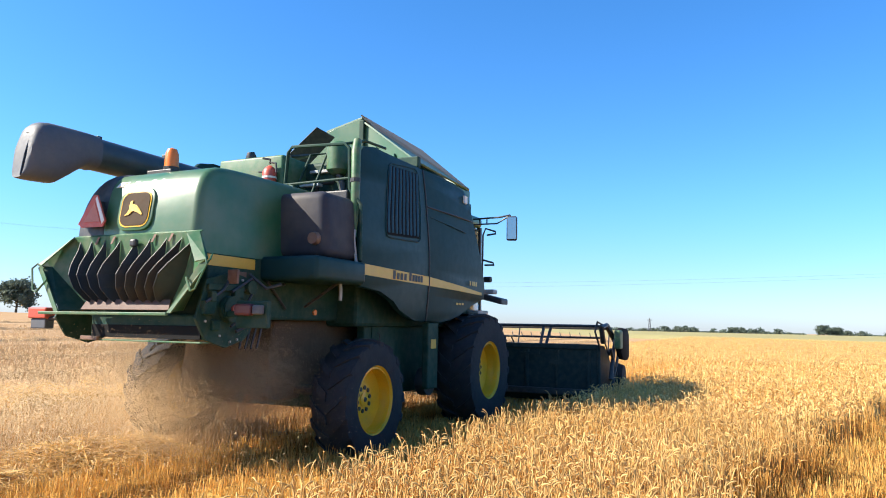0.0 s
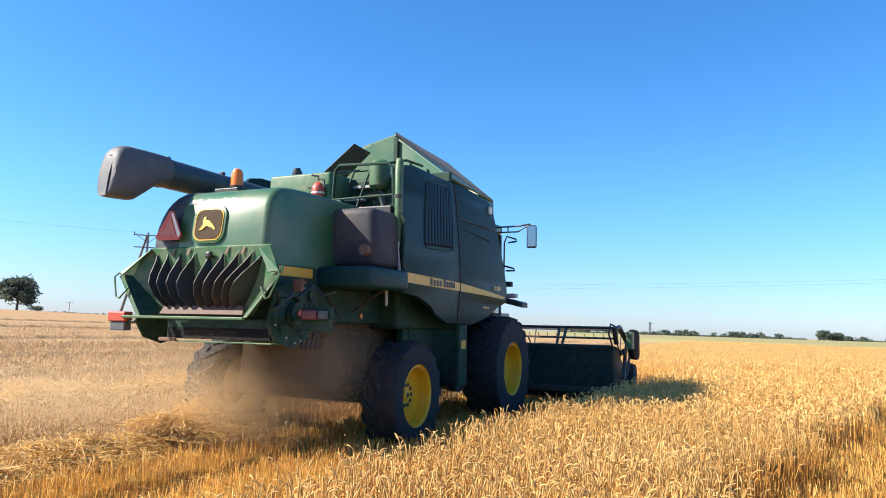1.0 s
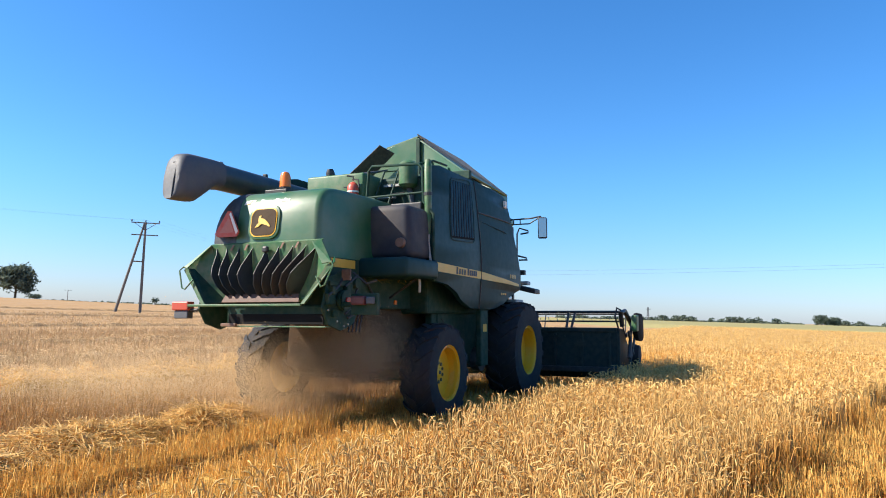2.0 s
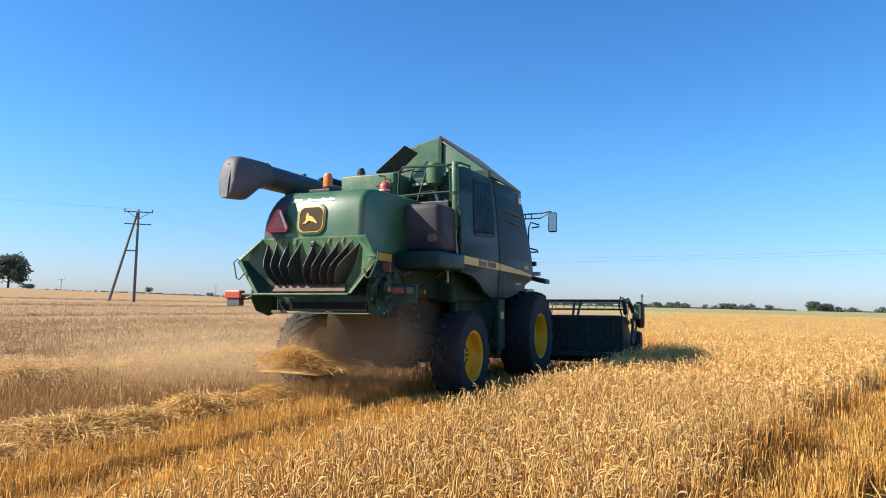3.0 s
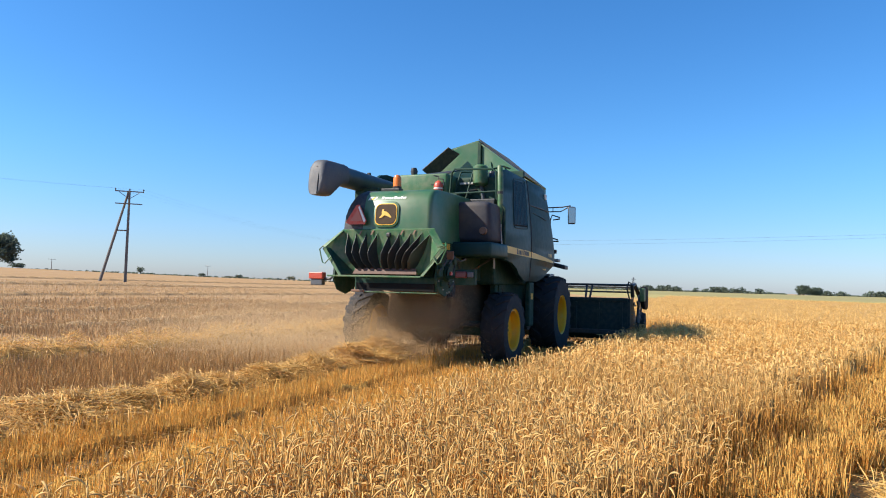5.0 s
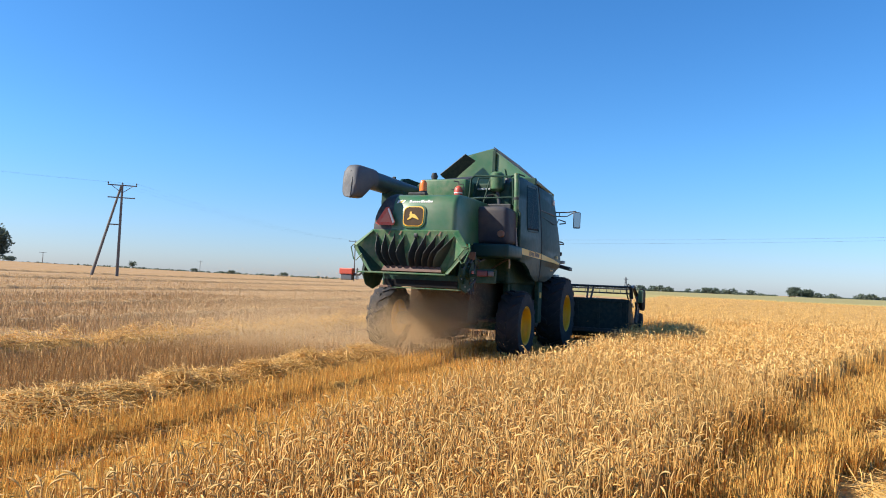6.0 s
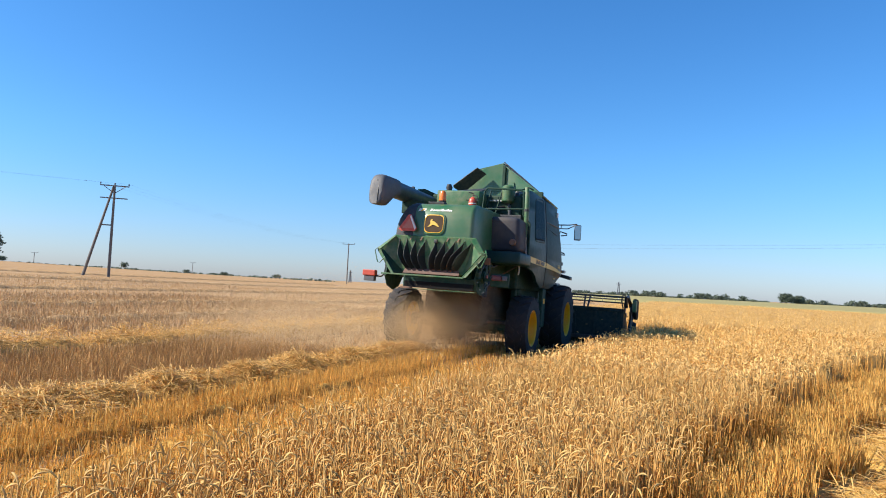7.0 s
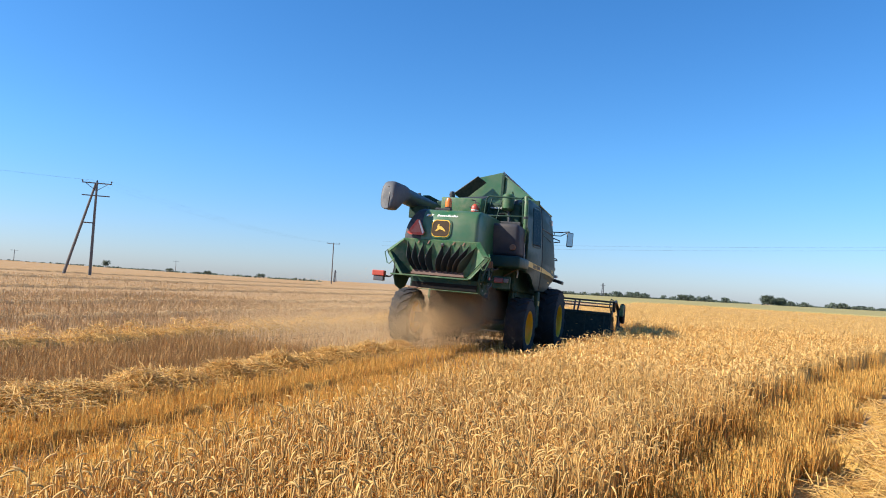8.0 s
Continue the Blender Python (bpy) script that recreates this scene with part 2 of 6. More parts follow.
def wheat_stems(m):
    """Stalks are a deeper orange than the pale ears above them."""
    nt = m.node_tree
    n, link = nt.nodes, nt.links.new
    b = n["Principled BSDF"]
    old = b.inputs["Base Color"].links[0].from_socket
    tc = n.new("ShaderNodeTexCoord")
    sp = n.new("ShaderNodeSeparateXYZ")
    link(tc.outputs["Object"], sp.inputs[0])
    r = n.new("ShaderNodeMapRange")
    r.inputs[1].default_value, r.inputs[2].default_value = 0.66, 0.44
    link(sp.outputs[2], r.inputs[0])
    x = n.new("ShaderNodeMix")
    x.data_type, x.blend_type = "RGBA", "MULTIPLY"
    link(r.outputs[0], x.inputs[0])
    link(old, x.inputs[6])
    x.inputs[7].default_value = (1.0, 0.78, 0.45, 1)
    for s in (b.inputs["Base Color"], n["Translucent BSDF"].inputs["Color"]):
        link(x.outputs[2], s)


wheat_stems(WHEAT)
GROUND = ground_material()


# ---- mesh helpers ----
def part(name, bm, mat, parent=None, label="", smooth=False):
    """Links a bmesh as one mesh object, under a thing or a part."""
    me = bpy.data.meshes.new(name)
    bmesh.ops.recalc_face_normals(bm, faces=bm.faces)
    bm.to_mesh(me)
    bm.free()
    me.materials.append(mat)
    if smooth:
        me.polygons.foreach_set("use_smooth", [True] * len(me.polygons))
        me.set_sharp_from_angle(angle=radians(38))
    ob = new(name, me)
    ob.parent = parent
    if label:
        ob["label"] = label
    return ob


def rbox(bm, x0, x1, y0, y1, z0, z1, bevel=0.012, seg=2, shape=None):
    """A box with rounded edges; shape(v) may move its corners first."""
    vs = [bm.verts.new((x, y, z)) for z in (z0, z1) for y in (y0, y1) for x in (x0, x1)]
    if shape:
        for v in vs:
            v.co = shape(v.co.copy())
    fs = [bm.faces.new([vs[i] for i in q]) for q in ((0, 2, 3, 1), (4, 5, 7, 6), (0, 1, 5, 4), (2, 6, 7, 3), (0, 4, 6, 2), (1, 3, 7, 5))]
    if bevel:
        es = {e for f in fs for e in f.edges}
        bmesh.ops.bevel(bm, geom=list(es), offset=bevel, segments=seg, profile=0.5, affect="EDGES", clamp_overlap=True)
    return bm


def box_bm(*a, **k):
    return rbox(bmesh.new(), *a, **k)


def tube(bm, pts, r, n=8, cap=True):
    """A round tube along a line of points. r: one radius, or one for each point."""
    pts = [Vector(p) for p in pts]
    rs = r if isinstance(r, (list, tuple)) else [r] * len(pts)
    rings, up = [], None
    for i, p in enumerate(pts):
        d = (pts[min(i + 1, len(pts) - 1)] - pts[max(i - 1, 0)]).normalized()
        if up is None:
            up = d.orthogonal().normalized()
        up = (up - d * up.dot(d)).normalized()
        side = d.cross(up)
        rings.append([bm.verts.new(p + (up * math.cos(a) + side * math.sin(a)) * rs[i]) for a in (2 * math.pi * k / n for k in range(n))])
    for a, b in zip(rings, rings[1:]):
        for k in range(n):
            bm.faces.new((a[k], a[(k + 1) % n], b[(k + 1) % n], b[k]))
    if cap:
        bm.faces.new(rings[0])
        bm.faces.new(list(reversed(rings[-1])))
    return bm


def tube_bm(*a, **k):
    return tube(bmesh.new(), *a, **k)


def prism(bm, outline, axis, a, b, bevel=0.0, seg=2):
    """A polygon drawn across an axis and drawn out from a to b along it."""
    n = "xyz".index(axis)

    def at(p, w):
        q = list(p)
        q.insert(n, w)
        return bm.verts.new(q)

    lo, hi = [at(p, a) for p in outline], [at(p, b) for p in outline]
    fs = [bm.faces.new(lo), bm.faces.new(list(reversed(hi)))]
    k = len(outline)
    fs += [bm.faces.new((lo[i], lo[(i + 1) % k], hi[(i + 1) % k], hi[i])) for i in range(k)]
    if bevel:
        es = {e for f in fs for e in f.edges}
        bmesh.ops.bevel(bm, geom=list(es), offset=bevel, segments=seg, profile=0.5, affect="EDGES", clamp_overlap=True)
    return bm


def prism_bm(*a, **k):
    return prism(bmesh.new(), *a, **k)


def slab(bm, corners, thick):
    """A sheet of some thickness through three or more corners."""
    cs = [Vector(c) for c in corners]
    nrm = (cs[1] - cs[0]).cross(cs[2] - cs[0]).normalized() * thick / 2
    lo, hi = [bm.verts.new(c - nrm) for c in cs], [bm.verts.new(c + nrm) for c in cs]
    bm.faces.new(list(reversed(lo)))
    bm.faces.new(hi)
    k = len(cs)
    for i in range(k):
        bm.faces.new((lo[i], lo[(i + 1) % k], hi[(i + 1) % k], hi[i]))
    return bm


def slab_bm(*a):
    return slab(bmesh.new(), *a)


def lathe(bm, profile, axis_at, n=32):
    """A profile of (x, radius) turned about the x axis through axis_at."""
    o = Vector(axis_at)
    rings = [[bm.verts.new(o + Vector((x, r * math.cos(2 * math.pi * k / n), r * math.sin(2 * math.pi * k / n)))) for k in range(n)] for x, r in profile]
    for a, b in zip(rings, rings[1:]):
        for k in range(n):
            bm.faces.new((a[k], a[(k + 1) % n], b[(k + 1) % n], b[k]))
    return bm, rings


def bolts(bm, places, r=0.018, h=0.02, way=(1, 0, 0)):
    for p in places:
        p = Vector(p)
        tube(bm, [p, p + Vector(way) * h], r, 6)
    return bm


def ground_height(x, y):
    """The field is level here and rises gently towards the far side on the left."""
    x, y = np.asarray(x, float), np.asarray(y, float)
    r, ang = np.hypot(x, y), np.degrees(np.arctan2(-x, np.maximum(y, 1e-3)))
    ang = np.where(y <= 0, np.where(x < 0, 90.0, 0.0), ang)
    h = 0.5 + 2.4 * np.clip((ang - 20) / 40, 0, 1) ** 1.3
    return np.clip((r - 22) / 185, 0, 1) * h


def mesh_object(name, verts, faces, mat):
    """A mesh from arrays: verts (n, 3) and faces (m, 3)."""
    me = bpy.data.meshes.new(name)
    verts, faces = np.asarray(verts, np.float32), np.asarray(faces, np.int32)
    me.vertices.add(len(verts))
    me.vertices.foreach_set("co", verts.ravel())
    k = faces.shape[1]
    me.loops.add(faces.size)
    me.loops.foreach_set("vertex_index", faces.ravel())
    me.polygons.add(len(faces))
    me.polygons.foreach_set("loop_start", np.arange(len(faces), dtype=np.int32) * k)
    me.update(calc_edges=True)
    me.materials.append(mat)
    return new(name, me)


def scatter(name, templates, places, mat, rng, size=(0.85, 1.15), lean=0.12, turn=None):
    """Many small plants or straws in one mesh. Each place (x, y, z) takes one of the templates (verts, tris), turned and sized at random."""
    places = np.asarray(places, float)
    pick = rng.integers(0, len(templates), len(places))
    allv, allf, base = [], [], 0
    for k, (tv, tf) in enumerate(templates):
        p = places[pick == k]
        if not len(p):
            continue
        m = len(p)
        a = rng.uniform(0, 2 * math.pi, m) if turn is None else rng.normal(turn[0], turn[1], m)
        s = rng.uniform(*size, m)
        c, sn = np.cos(a) * s, np.sin(a) * s
        x = tv[None, :, 0] * c[:, None] - tv[None, :, 1] * sn[:, None]
        y = tv[None, :, 0] * sn[:, None] + tv[None, :, 1] * c[:, None]
        z = tv[None, :, 2] * s[:, None]
        lx, ly = rng.normal(0, lean, (2, m))
        v = np.stack([x + lx[:, None] * z + p[:, :1], y + ly[:, None] * z + p[:, 1:2], z + p[:, 2:3]], -1)
        allv.append(v.reshape(-1, 3))
        allf.append((tf[None] + (np.arange(m) * len(tv))[:, None, None] + base).reshape(-1, 3))
        base += m * len(tv)
    return mesh_object(name, np.concatenate(allv), np.concatenate(allf), mat)


def ribbon_tris(k, n):
    """Triangles between n rings of k points each."""
    out = []
    for i in range(n - 1):
        for j in range(k if k > 2 else 1):
            a, b = i * k + j, i * k + (j + 1) % k
            out += [(a, b, b + k), (a, b + k, a + k)]
    return out


# ---- ground and far country ----
def crop_edge(y):
    """The standing crop's edge on the stubble side where the camera stands."""
    y = np.asarray(y, float)
    return np.interp(y, [0, 3.9, 5.3, 7.6, 10.3, 15.4, 32, 400], [-0.78, -0.54, -0.27, 0.12, 0.75, 2.1, 8.75, 156]) + 0.15 * np.sin(y * 1.9) + 0.12 * np.sin(y * 4.3 + 1) + 0.06 * np.sin(y * 11.0)


CROP_LEFT, LANE_LEFT, LANE_START = -2.5, -8.85, 24.6


def far_rim(y):
    """Where the wheat ends against the next field, which runs aslant."""
    return (106.4 - np.asarray(y, float)) / 0.59


def build_ground():
    rad = np.concatenate([np.linspace(0, 60, 61), np.geomspace(64, 4200, 60)])
    ang = np.linspace(0, 2 * math.pi, 181)[:-1]
    x, y = rad[:, None] * np.cos(ang), rad[:, None] * np.sin(ang)
    z = ground_height(x, y)
    near = np.exp(-rad / 30)[:, None]
    rut = sum(np.exp(-((x - c) / 0.26) ** 2) for c in (-4.95, -7.6, -10.4, -13.2, 1.1))
    z = z + near * (-0.08 * rut + 0.015 * np.sin(x * 3.1) * np.sin(y * 1.7))
    v = np.stack([x, y, z], -1).reshape(-1, 3)
    n = len(ang)
    f = []
    for i in range(1, len(rad) - 1):
        j = np.arange(n)
        f.append(np.stack([i * n + j, (i + 1) * n + j, (i + 1) * n + (j + 1) % n, i * n + (j + 1) % n], -1))
    f = np.concatenate(f)
    f = np.concatenate([f[:, [0, 1, 2]], f[:, [0, 2, 3]], np.stack([np.zeros(n, int), n + np.arange(n), n + (np.arange(n) + 1) % n], -1)])
    ob = mesh_object("ground", v, f, GROUND)
    ob.data.polygons.foreach_set("use_smooth", [True] * len(f))
    return tagged(ob, "harvested grain field with straw litter and drill rows", "field", kind="structure")


build_ground()


def wheel_track(x, y0, y1, half, mat=TRACK):
    """A strip pressed into the field: trampled soil of wheel tracks, and an added one for a shaded gap."""
    ys = np.arange(y0, y1, 0.25)
    u = np.linspace(-1, 1, 7)
    r = np.random.default_rng(9)
    mid = x(ys) if callable(x) else np.full_like(ys, x)
    xx = mid[:, None] + u[None] * half + 0.05 * np.sin(ys * 2.3)[:, None] + r.normal(0, 0.03, (len(ys), 7))
    yy = np.repeat(ys[:, None], 7, 1)
    zz = ground_height(xx, yy) + 0.025 - 0.05 * (1 - u[None] ** 2) + r.normal(0, 0.008, xx.shape)
    v = np.stack([xx, yy, zz], -1).reshape(-1, 3)
    a = (np.arange(len(ys) - 1)[:, None] * 7 + np.arange(6)[None]).ravel()
    f = np.concatenate([np.stack([a, a + 1, a + 8], -1), np.stack([a, a + 8, a + 7], -1)])
    return tagged(mesh_object("wheel_track", v, f, mat), "trampled strip of a wheel track and a shaded stubble gap", "track", kind="structure")


# Added strip: only a shaded gap between the stubble rows runs here
wheel_track(-4.95, -2.0, 24.0, 0.19, CANOPY)
wheel_track(-7.6, -2.0, 24.0, 0.30)
wheel_track(-10.4, -2.0, 40.0, 0.30)
wheel_track(lambda y: crop_edge(y) + 0.88, 1.4, 40.0, 0.18, CANOPY)


def field_sheet(name, xs_of, ys, height, mat, label, cols=40, rough=0.0):
    """A sheet of crop seen from far: lies at a height over the ground, between two edges, closed down to the ground at its rim."""
    rng = np.random.default_rng(5)
    rows = []
    for y in ys:
        a, b = xs_of(y)
        x = np.linspace(a, b, cols)
        z = ground_height(x, np.full(cols, y)) + height + rng.normal(0, rough, cols)
        z[[0, -1]] = ground_height(x[[0, -1]], np.full(2, y)) - 0.05
        rows.append(np.stack([x, np.full(cols, y), z], -1))
    rows = np.array(rows)
    for k in (0, -1):
        rows[k, :, 2] = ground_height(rows[k, :, 0], rows[k, :, 1]) - 0.05
    v = rows.reshape(-1, 3)
    i, j = np.meshgrid(np.arange(len(ys) - 1), np.arange(cols - 1), indexing="ij")
    a = (i * cols + j).ravel()
    f = np.concatenate([np.stack([a, a + 1, a + cols + 1], -1), np.stack([a, a + cols + 1, a + cols], -1)])
    return tagged(mesh_object(name, v, f, mat), label, "crop", kind="stuff")


rng = np.random.default_rng(11)
# cut straw lying between the stubble rows on both sides of the crop
near_rows = np.concatenate([np.linspace(0.6, 12, 90), np.linspace(12.2, 24, 50)])
field_sheet("straw_litter", lambda y: (-4.68 + 0.05 * math.sin(y * 2.3), CROP_LEFT + 0.2), near_rows, 0.06, LITTER, "golden straw litter between the rows of stubble", cols=26, rough=0.025)
field_sheet("straw_litter", lambda y: (-5.85, -5.12 + 0.05 * math.sin(y * 2.3)), near_rows, 0.09, LITTER, "golden straw litter between the rows of stubble", cols=12, rough=0.025)
field_sheet("straw_litter", lambda y: (float(crop_edge(y)) + 0.30, float(crop_edge(y)) + 0.74), np.linspace(1.4, 30, 120), 0.035, LITTER, "golden straw litter between the rows of stubble", cols=16, rough=0.02)
field_sheet("straw_litter", lambda y: (float(crop_edge(y)) + 1.02, float(crop_edge(y)) + 3.2), np.linspace(1.4, 30, 120), 0.07, LITTER, "trampled golden straw beside the standing wheat", cols=22, rough=0.03)
# the body of the crop under its ears
field_sheet("wheat_undergrowth", lambda y: (CROP_LEFT + 0.18, float(crop_edge(y)) - 0.14), np.concatenate([np.linspace(1.3, 25, 140), np.geomspace(25.5, 90, 60)]),
            0.52, CANOPY, "dense lower stalks of the standing ripe wheat", cols=40, rough=0.04)
field_sheet("wheat_undergrowth", lambda y: (-9.2 - 0.02 * y, float(min(crop_edge(y) + 0.1, far_rim(y)))), np.concatenate([np.linspace(LANE_START + 0.2, 60, 80), np.geomspace(61, 110, 30)]),
            0.50, CANOPY, "far standing ripe wheat up to the next field", cols=90, rough=0.05)
field_sheet("green_field", lambda y: (float(max(-0.42 * y + 25, far_rim(y))), 0.9 * y), np.geomspace(72.0, 520, 40), 0.60, CROP_GREEN, "pale green field of late crop beyond the wheat", cols=30, rough=0.05)


def wheat_template(r, height, droop, simple=False):
    """One wheat plant: a bent stalk and a nodding ear; the near ones also carry a dry leaf."""
    k = 2 if simple else 3
    pts, rad = [], []
    stem = 2
    for i in range(stem):
        t = i / (stem - 1)
        pts.append(Vector((0.05 * t * t * droop, 0, height * t)))
        rad.append(0.0023 if not simple else 0.0026)
    a, p = 0.1 + 0.35 * droop, pts[-1].copy()
    ears = 3 if simple else 4
    for i in range(ears):
        a += droop * (1.5 if simple else 0.8) / ears * 1.6
        p = p + Vector((math.sin(a), 0, math.cos(a))) * ((0.075 if simple else 0.066) / ears)
        pts.append(p.copy())
        rad.append([0.0075, 0.0085, 0.003][i] if simple else [0.0036, 0.0050, 0.0046, 0.0014][i])
    v = []
    for i, q in enumerate(pts):
        d = (pts[min(i + 1, len(pts) - 1)] - pts[max(i - 1, 0)]).normalized()
        s = Vector((0, 1, 0))
        u = s.cross(d).normalized()
        v += [q + (s * math.cos(w) + u * math.sin(w)) * rad[i] for w in ((0.4, 3.54) if simple else (0.3, 2.4, 4.5))]
    f = ribbon_tris(k, len(pts))
    if not simple and r.random() < 0.3:
        z0, b, w = height * r.uniform(0.3, 0.7), len(v), r.uniform(0, 6.28)
        o = Vector((math.cos(w), math.sin(w), 0))
        s = Vector((-o.y, o.x, 0)) * 0.0026
        for d, h in ((0.0, 0.0), (0.05, 0.06), (0.11, 0.0), (0.13, -0.09)):
            v += [o * d + Vector((0, 0, z0 + h)) - s, o * d + Vector((0, 0, z0 + h)) + s]
        f += [(b + i, b + i + 1, b + i + 3) for i in (0, 2, 4)] + [(b + i, b + i + 3, b + i + 2) for i in (0, 2, 4)]
    return np.array([tuple(q) for q in v]), np.array(f)


tr = np.random.default_rng(3)
NEAR_WHEAT = [wheat_template(tr, tr.uniform(0.50, 0.70), tr.uniform(0.1, 1.0) ** 1.7 * 1.4) for _ in range(24)]
FAR_WHEAT = [wheat_template(tr, tr.uniform(0.52, 0.70), tr.uniform(0.15, 1.0) ** 1.6 * 1.7, True) for _ in range(10)]


def strewn(n, y0, y1, left, right, power=1.0):
    y = y0 + (y1 - y0) * rng.random(n) ** power
    a, b = left(y), right(y)
    x = a + (b - a) * rng.random(n)
    return np.stack([x, y, ground_height(x, y)], -1)


def left_rim(y):
    return CROP_LEFT + 0.06 * np.sin(y * 2.7) + 0.04 * np.sin(y * 7.1)


p = strewn(19500, 0.6, 9.0, left_rim, lambda y: crop_edge(y) + 0.11 * rng.normal(0, 1, len(y)))
p = p[(np.hypot(p[:, 0], p[:, 1]) > 1.5)]
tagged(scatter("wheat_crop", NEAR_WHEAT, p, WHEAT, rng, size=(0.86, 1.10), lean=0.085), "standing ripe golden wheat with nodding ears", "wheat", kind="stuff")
p = strewn(700, 1.8, 14.0, lambda y: crop_edge(y) - 0.1, lambda y: crop_edge(y) + 0.2, 1.2)
tagged(scatter("wheat_crop", NEAR_WHEAT, p, WHEAT, rng, size=(0.4, 0.72), lean=0.16), "short thin wheat along the ragged crop edge", "wheat", kind="stuff")
p = strewn(21000, 9.0, 26.0, left_rim, lambda y: np.minimum(crop_edge(y) + 0.12 * rng.normal(0, 1, len(y)), 0.3 * y + 1.5), 1.15)
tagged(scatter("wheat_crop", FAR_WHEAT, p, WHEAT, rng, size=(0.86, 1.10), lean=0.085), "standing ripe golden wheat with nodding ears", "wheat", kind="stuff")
p = strewn(32000, LANE_START, 109.0, lambda y: np.full_like(y, LANE_LEFT) - 0.02 * y, lambda y: np.minimum(np.minimum(crop_edge(y), 0.36 * y + 3), far_rim(y)), 1.9)
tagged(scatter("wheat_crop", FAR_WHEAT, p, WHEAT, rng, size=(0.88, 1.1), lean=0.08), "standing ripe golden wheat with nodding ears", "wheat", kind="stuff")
# crop between the near strip and the lane's far part
p = strewn(3000, 23.6, LANE_START + 1, lambda y: np.full_like(y, -3.0), lambda y: np.minimum(crop_edge(y), 0.27 * y + 2))
tagged(scatter("wheat_crop", FAR_WHEAT, p, WHEAT, rng), "standing ripe golden wheat with nodding ears", "wheat", kind="stuff")


def blade_template(r, height, width):
    w = r.uniform(0, 6.28)
    s = Vector((math.cos(w), math.sin(w), 0)) * width
    t = Vector((r.normal(0, 0.1), r.normal(0, 0.1), 1)) * height
    n = Vector((-s.y, s.x, 0)) * 0.8
    v = [-s, s, n, t - s, t + s, t + n]
    return np.array([tuple(q) for q in v]), np.array([(0, 1, 4), (0, 4, 3), (1, 2, 5), (1, 5, 4)])


BLADES = [blade_template(tr, tr.uniform(0.13, 0.24), 0.003) for _ in range(10)]
TALL_BLADES = [blade_template(tr, tr.uniform(0.17, 0.29), 0.0032) for _ in range(10)]
FAR_BLADES = [blade_template(tr, tr.uniform(0.11, 0.2), 0.006) for _ in range(8)]


def stubble(n, y0, y1, left, right, templates, power=1.0, row=0.125, gap=None, mat=STUBBLE, high=1.0):
    q = strewn(n, y0, y1, left, right, power)
    q[:, 0] = np.round(q[:, 0] / row) * row + rng.normal(0, 0.014, len(q)) + 0.02 * np.sin(q[:, 1] * 0.8)
    keep = np.ones(len(q), bool)
    for c in (-4.92, -7.6):
        keep &= (np.abs(q[:, 0] - c + 0.06 * np.sin(q[:, 1] * 2.3)) > (0.14 + 0.05 * np.sin(q[:, 1] * 3.1) if c > -6 else 0.3)) | (rng.random(len(q)) < 0.09)
    if gap:
        keep &= ~gap(q)
    return tagged(scatter("stubble", templates, q[keep], mat, rng, size=(0.75 * high, 1.2 * high), lean=0.12), "short golden stubble standing in drill rows", "stubble", kind="stuff")


stubble(12000, 1.5, 16.0, lambda y: np.full_like(y, -5.75), lambda y: np.full_like(y, -5.06), TALL_BLADES, 0.95, high=0.85)
stubble(26000, 1.5, 16.0, lambda y: np.full_like(y, -4.82), lambda y: np.full_like(y, CROP_LEFT + 0.12), BLADES, 0.95, high=0.9)
stubble(32000, 1.5, 13.0, lambda y: np.maximum(-1.75 * y - 1.5, -10.5), lambda y: np.full_like(y, -6.3), BLADES, 0.9, mat=STUBBLE_MID)
stubble(30000, 12.0, 34.0, lambda y: np.maximum(-1.75 * y, -30.0), lambda y: np.where(y < LANE_START, CROP_LEFT, LANE_LEFT), FAR_BLADES, 1.3, mat=STUBBLE_FAR)
stubble(20000, 5.0, 60.0, lambda y: np.maximum(-1.8 * y, -60.0), lambda y: np.full_like(y, -10.0), FAR_BLADES, 1.0, mat=STUBBLE_FAR)
stubble(2600, 1.0, 22.0, lambda y: crop_edge(y) - 0.02, lambda y: crop_edge(y) + 0.30, BLADES, 1.1, high=0.8)
stubble(38000, 1.0, 22.0, lambda y: crop_edge(y) + 0.14 + 0.06 * np.sin(y * 3.0), lambda y: crop_edge(y) + 0.80 + 0.01 * y, TALL_BLADES, 1.1, high=1.15, gap=lambda q: np.abs(q[:, 0] - crop_edge(q[:, 1]) - 0.88) < 0.13)
stubble(9000, 2.0, 26.0, lambda y: crop_edge(y) + 1.2, lambda y: crop_edge(y) + 5.0, BLADES, 1.1, high=0.6)


def straw_template(r):
    a, b = r.uniform(0.05, 0.17), r.uniform(-0.4, 0.4)
    p = [Vector((-a, 0, 0)), Vector((0, b * 0.3 * a, 0.02)), Vector((a, 0, r.uniform(-0.03, 0.05)))]
    tilt = r.uniform(-0.5, 0.5)
    v = []
    for q in p:
        q = Vector((q.x * math.cos(tilt), q.y, q.z + q.x * math.sin(tilt)))
        v += [q + Vector((0, 0.0032, -0.0015)), q + Vector((0, -0.0032, 0.0015))]
    return np.array([tuple(q) for q in v]), np.array(ribbon_tris(2, 3))


STRAWS = [straw_template(tr) for _ in range(14)]


